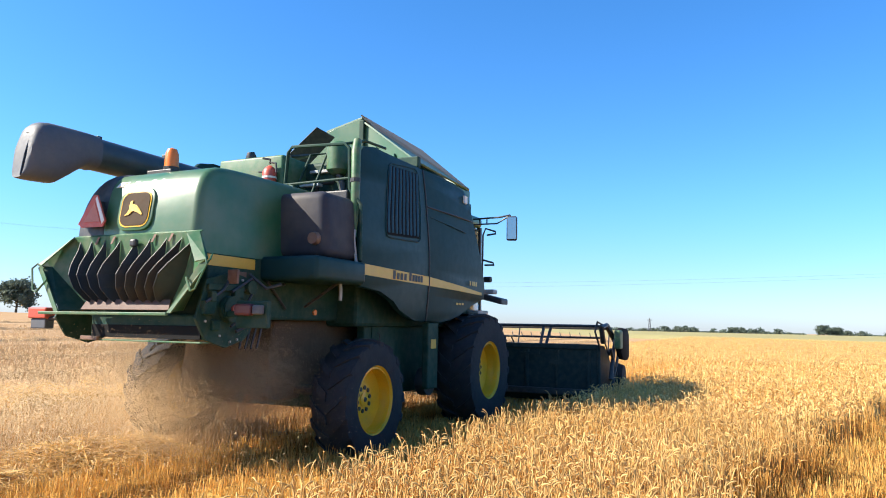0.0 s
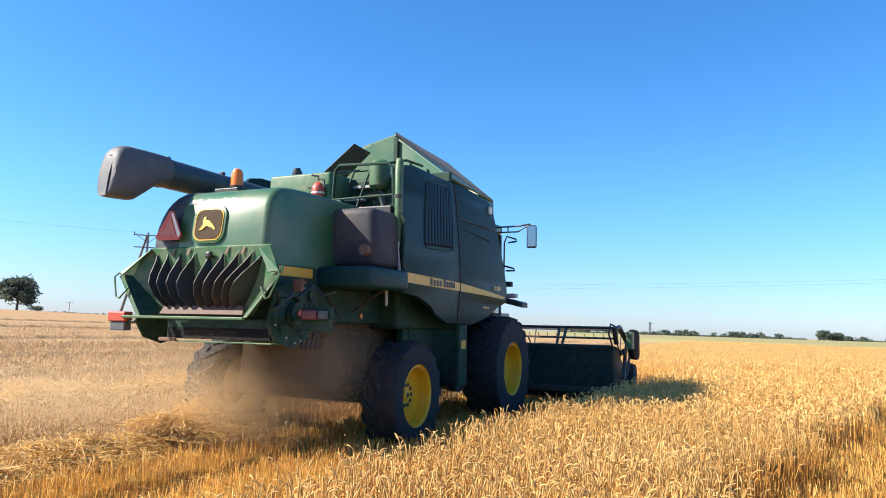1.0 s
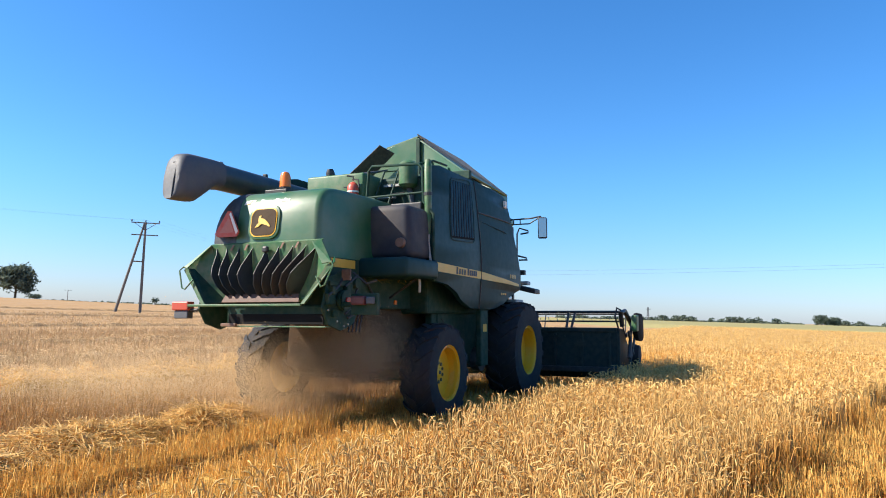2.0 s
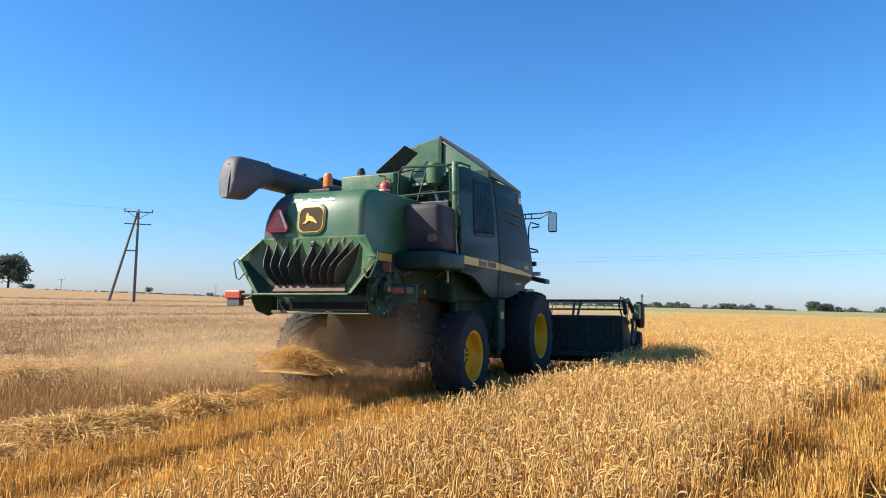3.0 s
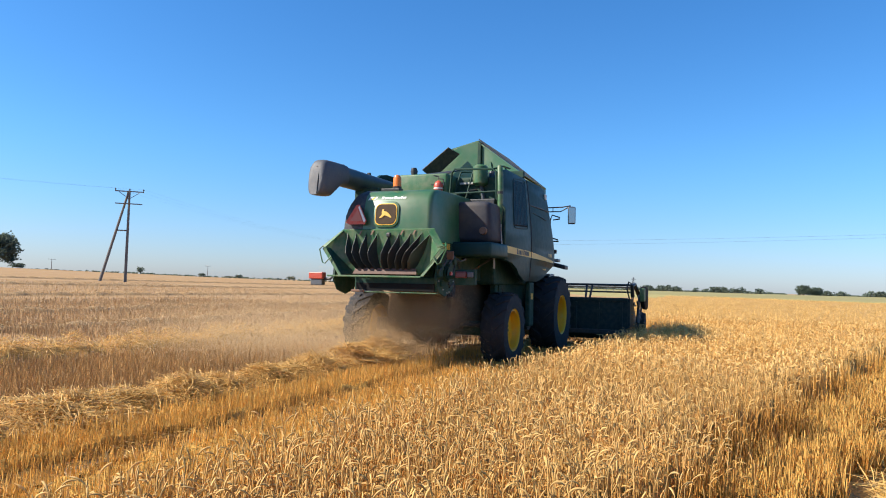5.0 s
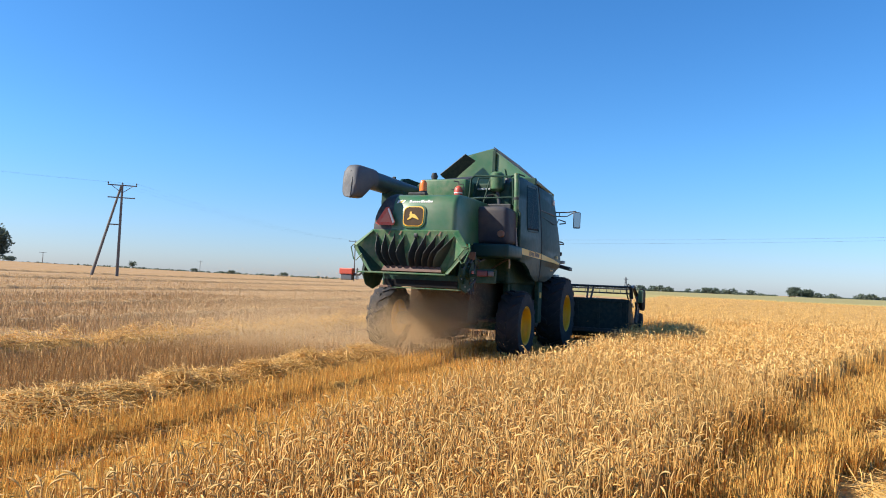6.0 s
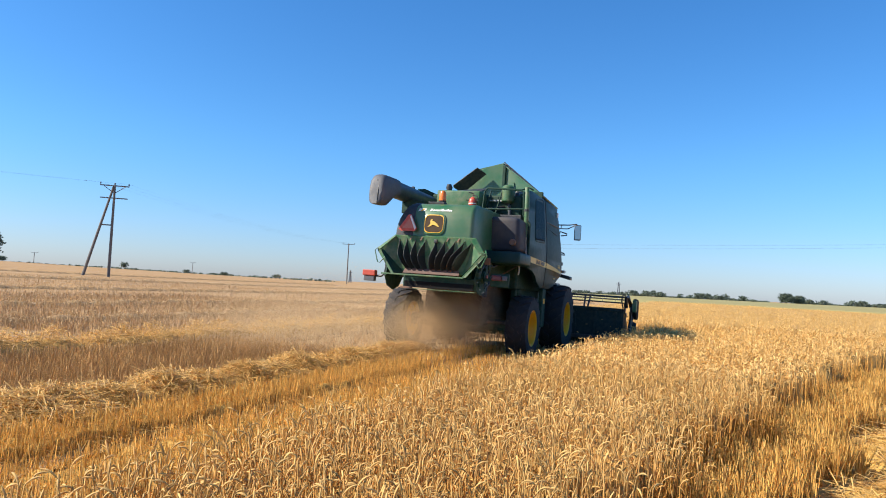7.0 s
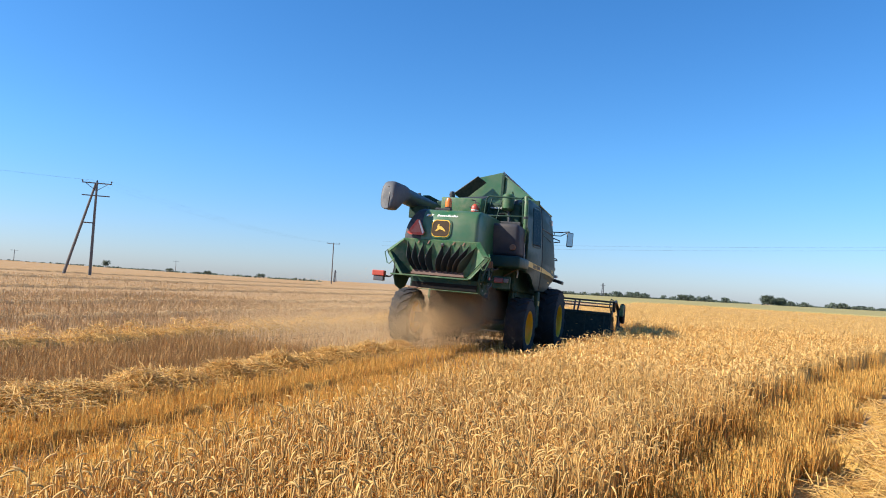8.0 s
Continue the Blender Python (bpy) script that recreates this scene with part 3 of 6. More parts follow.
def heap(n, x, y0, y1, half, high, seed, wobble=0.12):
    """Places of straws in a long loose heap, with lumps along it."""
    r = np.random.default_rng(seed)
    yy = r.uniform(y0, y1, n)
    u = np.clip(r.normal(0, 0.45, n), -1.25, 1.25)
    lump = 0.72 + 0.28 * np.sin(yy * 3.7 + seed) * np.sin(yy * 1.3 + 2 * seed) + 0.2 * np.sin(yy * 8.1)
    xx = x + u * half + wobble * np.sin(yy * 1.1 + seed)
    top = high * lump * np.clip(1 - np.abs(u) ** 1.6, 0.04, 1)
    return np.stack([xx, yy, ground_height(xx, yy) + 0.04 + top * r.random(n) ** 0.45], -1)


def heap_core(bm, x, y0, y1, half, high, seed):
    ys = np.arange(y0, y1 + 0.01, 0.15)
    rows = []
    for y in ys:
        lump = 0.72 + 0.28 * math.sin(y * 3.7 + seed) * math.sin(y * 1.3 + 2 * seed)
        end = min(1.0, (y - y0) / 0.3 + 0.05, (y1 - y) / 0.3 + 0.05)
        xc = x + 0.12 * math.sin(y * 1.1 + seed)
        g = float(ground_height(xc, y))
        rows.append([bm.verts.new((xc + u * half, y, g - 0.02 + (1 - abs(u) ** 1.8) * high * 0.72 * lump * end)) for u in (-1, -0.75, -0.45, -0.15, 0.15, 0.45, 0.75, 1)])
    for a, b in zip(rows, rows[1:]):
        for i in range(len(a) - 1):
            bm.faces.new((a[i], a[i + 1], b[i + 1], b[i]))
    return bm


SWATH_END = 5.5
SWATH_X = -6.42


def swath(x, y0, y1, n, half, high, seed, label, body=LITTER_OLD, straws=STRAW_OLD):
    core = part("straw_swath", heap_core(bmesh.new(), x, y0, y1, half, high, seed), body)
    tagged(core, label, "straw", kind="stuff")
    loose = scatter("loose_straw", STRAWS, heap(n, x, y0, y1, half, high, seed), straws, rng, size=(0.7, 1.3), lean=0.0)
    loose.parent = core
    return core


swath(SWATH_X, -1.0, SWATH_END, 32000, 1.08, 0.29, 1, "loose swath of fresh golden straw on the stubble", CANOPY, STRAW)
swath(-11.6, 0.0, 45.0, 24000, 0.66, 0.44, 2, "older loose swath of straw lying along the stubble", CANOPY, STRAW)
for i, x in enumerate((-17.8, -23.9, -36.2)):
    swath(x, 5.0, 95.0, 7000, 0.62, 0.30, 4 + i, "older loose swath of straw lying along the stubble")
for i, x in enumerate((-53.0, -72.0)):
    swath(x, 12.0, 120.0, 3000, 0.75, 0.34, 14 + i, "older loose swath of straw lying along the stubble")

q = strewn(16000, 1.0, 22.0, lambda y: crop_edge(y) + 0.98, lambda y: crop_edge(y) + 3.2, 1.2)
q[:, 2] += 0.05 + 0.11 * rng.random(len(q))
tagged(scatter("loose_straw", STRAWS, q, STRAW, rng, size=(0.7, 1.2), lean=0.0), "trampled straw lying flat along the edge of the field", "straw", kind="stuff")
q = strewn(9000, 2.0, 16.0, lambda y: np.maximum(-1.7 * y, -11.0), lambda y: np.full_like(y, -2.9), 1.1)
q[:, 2] += 0.02 + 0.05 * rng.random(len(q))
tagged(scatter("loose_straw", STRAWS, q, STRAW, rng, size=(0.4, 0.9), lean=0.0), "scattered straw litter among the stubble", "straw", kind="stuff")


# ---- far country ----
def tree(name, x, y, high, wide, seed, label, leaves=2200):
    """A tapered trunk with limbs and a crown of many small leaf clumps."""
    r = random.Random(seed)
    root = new(name)
    root.location = (x, y, float(ground_height(x, y)) - 0.05)
    bm = bmesh.new()
    t = high * 0.035
    tube(bm, [(0, 0, 0), (0.02 * high, 0, high * 0.3), (0, 0.02 * high, high * 0.72)], [t, t * 0.7, t * 0.2], 7)
    tips = []
    for k in range(22):
        a, el = k * 2.4 + r.uniform(-0.3, 0.3), math.asin(-0.75 + 1.7 * (k + 0.5) / 22)
        o = Vector((math.cos(a) * math.cos(el), math.sin(a) * math.cos(el), 0))
        e = o * wide * r.uniform(0.30, 0.44) + Vector((0, 0, high * (0.54 + 0.38 * math.sin(el) + r.uniform(-0.05, 0.05))))
        z = max(high * 0.2, e.z - high * 0.25)
        if k % 2 == 0:
            tube(bm, [(0, 0, z * 0.8), o * wide * 0.16 + Vector((0, 0, z)), e], [t * 0.4, t * 0.25, t * 0.08], 5)
        tips.append(e)
        tips.append(e * 0.55 + Vector((0, 0, high * 0.27)))
    part("trunk", bm, BARK, root)
    v, f = [], []
    s = wide * 0.034
    for k in range(leaves):
        c = r.choice(tips) + Vector((r.gauss(0, 0.07) * wide, r.gauss(0, 0.07) * wide, r.gauss(0, 0.06) * high))
        if c.z < high * 0.12:
            continue
        n = Vector((r.gauss(0, 1), r.gauss(0, 1), r.gauss(0, 1))).normalized()
        u = n.orthogonal().normalized() * s * r.uniform(0.6, 1.5)
        w = n.cross(u) * r.uniform(0.5, 0.9)
        b = len(v)
        v += [tuple(c - u), tuple(c + w), tuple(c + u), tuple(c - w * 0.8 + n * s * 0.4)]
        f += [(b, b + 1, b + 2), (b, b + 2, b + 3)]
    crown = mesh_object("crown", v, f, LEAF)
    crown.parent = root
    return tagged(root, label, "tree")


tree("tree", -182.0, 124.5, 9.3, 10.0, 2, "lone broad-crowned tree on the far edge of the stubble", 4200)
tree("tree", 23.5, 400.0, 5.8, 7.5, 3, "round field tree standing on the far horizon", 4200)
tree("tree", 29.5, 404.0, 5.0, 6.5, 4, "round field tree standing on the far horizon", 4200)
for i, (x, y, h, w) in enumerate(((-210.0, 150.0, 1.9, 5.0), (-146.0, 138.0, 2.0, 2.6), (-150.0, 165.0, 1.2, 2.4), (-142.0, 172.0, 1.2, 2.8), (-136.0, 190.0, 1.5, 3.2))):
    tree("bush", x, y, h, w, 20 + i, "dark low bush on the far edge of the stubble", 900)


def hedge(x0, y0, x1, y1, high, n, seed, label):
    """A far row of trees and bushes: many leaf clumps over an uneven line of humps."""
    r = random.Random(seed)
    v, f = [], []
    humps = [(r.random(), r.uniform(0.35, 1.0), r.uniform(0.01, 0.035)) for _ in range(26)]
    for _ in range(n):
        t = r.random()
        top = high * max(0.22, max(h * math.exp(-((t - c) / w) ** 2) for c, h, w in humps))
        x, y = x0 + (x1 - x0) * t + r.gauss(0, 1.0), y0 + (y1 - y0) * t + r.gauss(0, 2.5)
        c = Vector((x, y, float(ground_height(x, y)) + top * r.random() ** 0.7))
        nn = Vector((r.gauss(0, 1), r.gauss(0, 1), r.gauss(0, 1))).normalized()
        u = nn.orthogonal().normalized() * r.uniform(0.35, 0.9)
        w2 = nn.cross(u) * 0.8
        b = len(v)
        v += [tuple(c - u), tuple(c + w2), tuple(c + u), tuple(c - w2)]
        f += [(b, b + 1, b + 2), (b, b + 2, b + 3)]
    return tagged(mesh_object("far_hedge", v, f, LEAF), label, "trees", kind="stuff")


hedge(-74.0, 540.0, 20.0, 545.0, 5.2, 5200, 1, "row of dark trees and bushes on the horizon")
hedge(36.0, 540.0, 150.0, 548.0, 4.4, 5200, 2, "row of dark trees and bushes on the horizon")
hedge(-150.0, 540.0, -74.0, 545.0, 3.4, 2200, 3, "row of dark trees and bushes on the horizon")
hedge(-260.0, 190.0, -150.0, 250.0, 0.6, 500, 5, "low weeds and bushes along the rise")


def cross_arm(bm, z, half, y=0.0):
    rbox(bm, -half, half, y - 0.06, y + 0.06, z - 0.06, z + 0.06, bevel=0.01)


def insulator(root, x, z):
    bm = bmesh.new()
    tube(bm, [(x, 0, z), (x, 0, z + 0.08), (x, 0, z + 0.1), (x, 0, z + 0.22), (x, 0, z + 0.3)], [0.03, 0.03, 0.09, 0.08, 0.03], 8)
    part("insulator", bm, BLACK, root)


def power_pole(x, y, high, turn, strut):
    """A wooden line pole with cross arms; the near one has a raking strut."""
    root = new("power_pole")
    root.location = (x, y, float(ground_height(x, y)) - 0.1)
    root.rotation_euler.z = radians(turn)
    part("post", tube_bm([(0, 0, 0), (0, 0, high)], [0.17, 0.12], 10), WOOD, root)
    bm = bmesh.new()
    if strut:
        cross_arm(bm, high - 0.1, 1.55)
        part("cross_arm", bm, WOOD, root)
        bm = bmesh.new()
        cross_arm(bm, high - 1.55, 1.45, -0.2)
        part("cross_arm", bm, WOOD, root)
        part("strut", tube_bm([(-2.75, 0.1, -0.2), (-0.12, 0.1, high - 0.15)], [0.17, 0.12], 10), WOOD, root)
        part("brace", tube_bm([(-1.15, 0.05, high * 0.565), (0.0, 0.05, high * 0.565)], 0.07, 8), WOOD, root)
        for s in (-1, 1):
            part("brace", tube_bm([(0, -0.1, high - 1.0), (1.2 * s, -0.1, high - 0.12)], 0.035, 6), WIRE, root)
        for xx in (-1.5, 0.0, 1.5):
            insulator(root, xx, high - 0.05)
    else:
        cross_arm(bm, high - 0.1, 1.6)
        part("cross_arm", bm, WOOD, root)
        for xx in (-1.5, 0.0, 1.5):
            insulator(root, xx, high - 0.05)
    return tagged(root, "tall wooden power pole with a raking strut" if strut else "slender wooden power pole with one cross arm", "power pole", group="power line")


P1, P2 = Vector((-66.4, 60.6, 0)), Vector((-93.8, 161.7, 0))
power_pole(P1.x, P1.y, 10.7, 42.0, True)
power_pole(P2.x, P2.y, 10.6, 30.0, False)
P3 = P2 + (P2 - P1) * 2.4
power_pole(P3.x, P3.y, 10.6, 20.0, False)
for x, y, h in ((-317.0, 244.0, 6.0), (-320.0, 357.0, 7.2)):
    power_pole(x, y, h, 40.0, False)


def wire(a, b, sag, r, label):
    a, b = Vector(a), Vector(b)
    pts = [a.lerp(b, t) - Vector((0, 0, 4 * sag * t * (1 - t))) for t in (i / 14 for i in range(15))]
    return tagged(part("power_line_wire", tube_bm(pts, r, 4), WIRE), label, "cable", group="overhead wires")


side = Vector((math.cos(radians(42)), math.sin(radians(42)), 0))
for k in (-1.5, 0.0, 1.5):
    z1, z2 = float(ground_height(P1.x, P1.y)) + 10.8, float(ground_height(P2.x, P2.y)) + 10.7
    wire(P1 + side * k + Vector((0, 0, z1)), P2 + side * k + Vector((0, 0, z2)), 1.2, 0.0045, "thin overhead wire between two wooden power poles")
    wire(P1 + side * k + Vector((0, 0, z1)), P1 - (P2 - P1) * 0.7 + Vector((-30, 0, z1)) + side * k, 1.2, 0.003, "thin overhead wire running on from a wooden power pole")
for dz in (0.0, 1.0):
    wire((-75.0, 152.0, 10.6 + dz), (62.0, 145.0, 13.6 + dz * 0.4), 0.8, 0.015, "long overhead wire crossing above the standing wheat")


def lattice_mast(x, y, high):
    root = new("lattice_mast")
    root.location = (x, y, float(ground_height(x, y)))
    w = high * 0.09
    for sx in (-1, 1):
        for sy in (-1, 1):
            part("leg", tube_bm([(sx * w, sy * w, 0), (sx * w * 0.25, sy * w * 0.25, high)], 0.16, 5), WIRE, root)
    for k in range(6):
        z0, z1 = high * k / 6, high * (k + 1) / 6
        a, b = w * (1 - 0.75 * k / 6), w * (1 - 0.75 * (k + 1) / 6)
        part("brace", tube_bm([(-a, -a, z0), (b, -b, z1)], 0.1, 4), WIRE, root)
        part("brace", tube_bm([(a, -a, z0), (-b, -b, z1)], 0.1, 4), WIRE, root)
    part("arm", tube_bm([(-high * 0.17, 0, high * 0.86), (high * 0.17, 0, high * 0.86)], 0.2, 5), WIRE, root)
    return tagged(root, "far grey lattice mast above the trees on the horizon", "mast")


lattice_mast(-75.0, 500.0, 9.5)
lattice_mast(-209.1, 364.2, 7.0)


# ---- the combine harvester: x right, y ahead, z up from the ground under its rear axle ----
combine = new("combine_harvester")
tagged(combine, "large green combine harvester with yellow wheels cutting wheat, dusty", "combine harvester")


def build_wheel(x, y, r, width, rim_r, lugs, side):
    """A yellow dished wheel with its tyre and lugs; its own space has the axle at its origin."""
    s = side
    bm = bmesh.new()
    prof = [(s * width * 0.46, rim_r), (s * width * 0.40, rim_r * 0.94), (s * width * 0.12, rim_r * 0.88), (s * width * 0.05, rim_r * 0.60),
            (s * width * 0.10, rim_r * 0.42), (s * width * 0.10, 0.02)]
    lathe(bm, prof, (0, 0, 0), 36)
    lathe(bm, [(-s * width * 0.46, rim_r), (-s * width * 0.40, rim_r * 0.94), (s * width * 0.02, rim_r * 0.88), (s * width * 0.0, 0.02)], (0, 0, 0), 36)
    wheel = part("wheel", bm, YELLOW, combine, "dished yellow steel wheel", smooth=True)
    bm, _ = lathe(bmesh.new(), [(s * width * 0.46, rim_r * 0.99), (s * width * 0.50, r * 0.80), (s * width * 0.47, r * 0.91), (s * width * 0.36, r * 0.955), (0, r * 0.965),
                               (-s * width * 0.36, r * 0.955), (-s * width * 0.47, r * 0.91), (-s * width * 0.50, r * 0.80), (-s * width * 0.46, rim_r * 0.99)], (0, 0, 0), 48)
    part("tyre", bm, RUBBER, wheel, "dusty black rubber tyre with chevron lugs", smooth=True)
    for way in (-1, 1):
        bm = bmesh.new()
        ring = []
        for u, da in ((0.02, 0.16), (0.28, 0.02), (0.49, -0.14)):
            w = 0.055 * 0.9 / r
            for rr in (r * 0.945 if u < 0.45 else r * 0.86, r * 1.0 if u < 0.45 else r * 0.955):
                for e in (-w, w):
                    ring.append(bm.verts.new((way * u * width, rr * math.cos(da + e), rr * math.sin(da + e))))
        for i in (0, 4):
            q = ring[i:i + 8]
            for g in ((2, 3, 7, 6), (0, 2, 6, 4), (1, 5, 7, 3), (0, 4, 5, 1)):
                bm.faces.new([q[j] for j in g])
        bm.faces.new([ring[j] for j in (8, 10, 11, 9)])
        bm.faces.new([ring[j] for j in (0, 1, 3, 2)])
        lug = part("tread_lug", bm, RUBBER, wheel)
        for k in range(lugs):
            lug2 = lug if k == 0 else new("tread_lug", lug.data)
            lug2.parent = wheel
            lug2.matrix_basis = pose(0, 0, 0, 360.0 * (k + 0.25 * way) / lugs, 0, 0)
    part("hub", tube_bm([(s * width * 0.02, 0, 0), (s * width * 0.13, 0, 0), (s * width * 0.155, 0, 0)], [rim_r * 0.20, rim_r * 0.20, rim_r * 0.15], 16), YELLOW, wheel, smooth=True)
    part("hub_cap", tube_bm([(s * width * 0.15, 0, 0), (s * width * 0.175, 0, 0)], [rim_r * 0.08, rim_r * 0.06], 12), BLACK, wheel, smooth=True)
    # a stepped flange inside the rim's lip, and the dark bolt holes round the hub
    part("flange", lathe(bmesh.new(), [(s * width * 0.405, rim_r * 0.945), (s * width * 0.42, rim_r * 0.90), (s * width * 0.30, rim_r * 0.885), (s * width * 0.29, rim_r * 0.925)], (0, 0, 0), 36)[0], YELLOW, wheel, smooth=True)
    for k in range(10):
        a = 2 * math.pi * (k + 0.3) / 10
        part("bolt", bolts(bmesh.new(), [(s * width * 0.10, rim_r * 0.335 * math.cos(a), rim_r * 0.335 * math.sin(a))], 0.027, 0.012 * s), BLACK, wheel)
    wheel.location = (x, y, r)
    return wheel


WHEELS = []
for sx in (1, -1):
    WHEELS.append((build_wheel(sx * 1.44, -0.20, 0.71, 0.48, 0.405, 17, sx), 0.71, (sx * 1.44, -0.20)))
    WHEELS.append((build_wheel(sx * 1.49, 3.15, 0.89, 0.62, 0.455, 19, sx), 0.89, (sx * 1.49, 3.15)))


# body core: walker housing, hood and side sheets
HOOD_PROFILE = [(-2.31, 2.28), (-2.305, 2.44), (-2.295, 2.58), (-2.28, 2.72), (-2.26, 2.84), (-2.235, 2.94), (-2.20, 3.025), (-2.15, 3.095), (-2.08, 3.145), (-1.98, 3.178), (-1.82, 3.198), (-1.5, 3.21), (-0.9, 3.215), (-0.30, 3.215)]


def hood_y(z):
    """How far back the hood's rear face stands at a height."""
    return float(np.interp(z, [p[1] for p in HOOD_PROFILE], [p[0] for p in HOOD_PROFILE]))


def hood_bm(xl_of, xr_of, lift, first=0, last=14, corner=0.085):
    """A shell that follows the hood's curved back and crown, with rounded side edges and closed sides."""
    bm = bmesh.new()
    pts = HOOD_PROFILE[first:last]
    rows = []
    for i, (y, z) in enumerate(pts):
        a, b = pts[max(i - 1, 0)], pts[min(i + 1, len(pts) - 1)]
        d = Vector((0, b[0] - a[0], b[1] - a[1])).normalized()
        out = Vector((0, -d.z, d.y))
        xl, xr = xl_of(z), xr_of(z)
        rows.append([bm.verts.new(Vector((x, y, z)) + out * (lift - inset)) for x, inset in (
            (xr, corner), (xr - 0.012, corner * 0.55), (xr - corner * 0.45, corner * 0.16), (xr - corner, 0.0), (xl + corner, 0.0), (xl + corner * 0.45, corner * 0.16), (xl + 0.012, corner * 0.55), (xl, corner))])
    for p0, p1 in zip(rows, rows[1:]):
        for k in range(7):
            bm.faces.new((p0[k], p0[k + 1], p1[k + 1], p1[k]))
    for k, x in ((0, xr_of(2.28)), (7, xl_of(2.28))):
        end = bm.verts.new((x, pts[-1][0], pts[0][1]))
        for p0, p1 in zip(rows, rows[1:]):
            bm.faces.new((p0[k], p1[k], end))
    bmesh.ops.recalc_face_normals(bm, faces=bm.faces)
    return bm


def hood_left(z):
    return -0.83 + 0.26 * max(0.0, (z - 2.55) / 0.65) ** 2.0


def hood_right(z):
    return 0.83 - 0.03 * max(0.0, (z - 2.6) / 0.6)


hood = part("rear_hood", hood_bm(hood_left, hood_right, 0.0), GREEN, combine, "green rear hood with a rounded crown", smooth=True)
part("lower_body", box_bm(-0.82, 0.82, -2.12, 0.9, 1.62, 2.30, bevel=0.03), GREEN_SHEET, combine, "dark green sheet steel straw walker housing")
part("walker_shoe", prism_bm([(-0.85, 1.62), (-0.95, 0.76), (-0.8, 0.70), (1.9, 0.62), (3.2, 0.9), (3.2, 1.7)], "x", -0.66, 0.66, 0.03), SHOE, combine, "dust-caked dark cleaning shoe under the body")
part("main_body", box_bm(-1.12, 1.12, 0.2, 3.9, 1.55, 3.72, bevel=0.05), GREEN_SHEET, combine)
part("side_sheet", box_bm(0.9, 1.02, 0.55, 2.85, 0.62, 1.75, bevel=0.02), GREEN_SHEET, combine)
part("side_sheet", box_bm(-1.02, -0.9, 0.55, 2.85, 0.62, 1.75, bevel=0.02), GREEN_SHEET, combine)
door_ = part("service_door", box_bm(1.022, 1.04, 0.72, 1.35, 1.1, 1.66, bevel=0.012), GREEN_SHEET, combine)
part("handle", tube_bm([(1.04, 0.86, 1.3), (1.075, 0.86, 1.32), (1.075, 0.86, 1.45), (1.04, 0.86, 1.47)], 0.009, 6), BLACK, door_)
leg = part("ladder_side", box_bm(1.33, 1.43, 1.62, 1.95, 0.68, 1.62, bevel=0.02), GREEN_SHEET, combine)
part("warning_label", box_bm(1.432, 1.438, 1.70, 1.86, 1.25, 1.38, bevel=0.002), STRIPE, leg)
part("chain_guard", tube_bm([(1.22, 1.82, 0.78), (1.36, 1.82, 0.78)], [0.2, 0.2], 18), BLACK, combine, smooth=True)
part("rear_axle", box_bm(-1.22, 1.22, -0.32, -0.08, 0.58, 0.84, bevel=0.03), GREEN_SHEET, combine)
part("front_axle", box_bm(-1.22, 1.22, 2.92, 3.38, 0.65, 1.1, bevel=0.05), GREEN_SHEET, combine)
part("hydraulic_cylinder", tube_bm([(0.35, -0.40, 0.80), (1.1, -0.38, 0.78)], [0.045, 0.045], 10), BLACK, combine)

# dark quarter panel with the slow-vehicle triangle
part("quarter_panel", hood_bm(lambda z: hood_left(z) - 0.035, lambda z: -0.44, 0.012, 1, 12, 0.06), BLACK, combine, "dark plastic corner panel", smooth=True)
sign = part("slow_vehicle_sign", prism_bm([(-0.77, 2.60), (-0.71, 2.56), (-0.40, 2.56), (-0.36, 2.62), (-0.50, 2.90), (-0.56, 2.90)], "y", -2.375, -2.362), RED, combine, "red triangular slow vehicle sign with pale rim")
part("sign_centre", prism_bm([(-0.685, 2.615), (-0.44, 2.615), (-0.53, 2.82)], "y", -2.381, -2.3755), material("faded_orange_film", (0.52, 0.16, 0.11), 0.5, scale=9.0), sign)
part("sign_rim", prism_bm([(-0.41, 2.59), (-0.375, 2.625), (-0.502, 2.885), (-0.525, 2.86)], "y", -2.380, -2.3755), WHITE, sign)
part("sign_bracket", box_bm(-0.62, -0.5, -2.362, -2.28, 2.64, 2.84, bevel=0.004), BLACK, combine)


# maker's badge, drawn as plain shapes
def rounded(cx, cz, w, h, r, n=4):
    out = []
    for k, (sx, sz) in enumerate(((1, -1), (1, 1), (-1, 1), (-1, -1))):
        for i in range(n + 1):
            a = -math.pi / 2 + k * math.pi / 2 + i * math.pi / 2 / n
            out.append((cx + sx * (w - r) + r * math.cos(a), cz + sz * (h - r) + r * math.sin(a)))
    return out


def lean(bm):
    """Follow the hood's rear face, which curves ahead towards its crown."""
    for v in bm.verts:
        v.co.y += hood_y(v.co.z) + 2.31
    return bm


badge = part("badge", lean(prism_bm(rounded(-0.02, 2.735, 0.245, 0.225, 0.13), "y", -2.335, -2.290, 0.008)), GREEN, combine, "square rounded badge, dark with a yellow rim", smooth=True)
part("badge_rim", lean(prism_bm(rounded(-0.02, 2.735, 0.208, 0.190, 0.10), "y", -2.341, -2.3355)), YELLOW, badge)
part("badge_ground", lean(prism_bm(rounded(-0.02, 2.735, 0.192, 0.174, 0.09), "y", -2.346, -2.3415)), BROWN, badge)
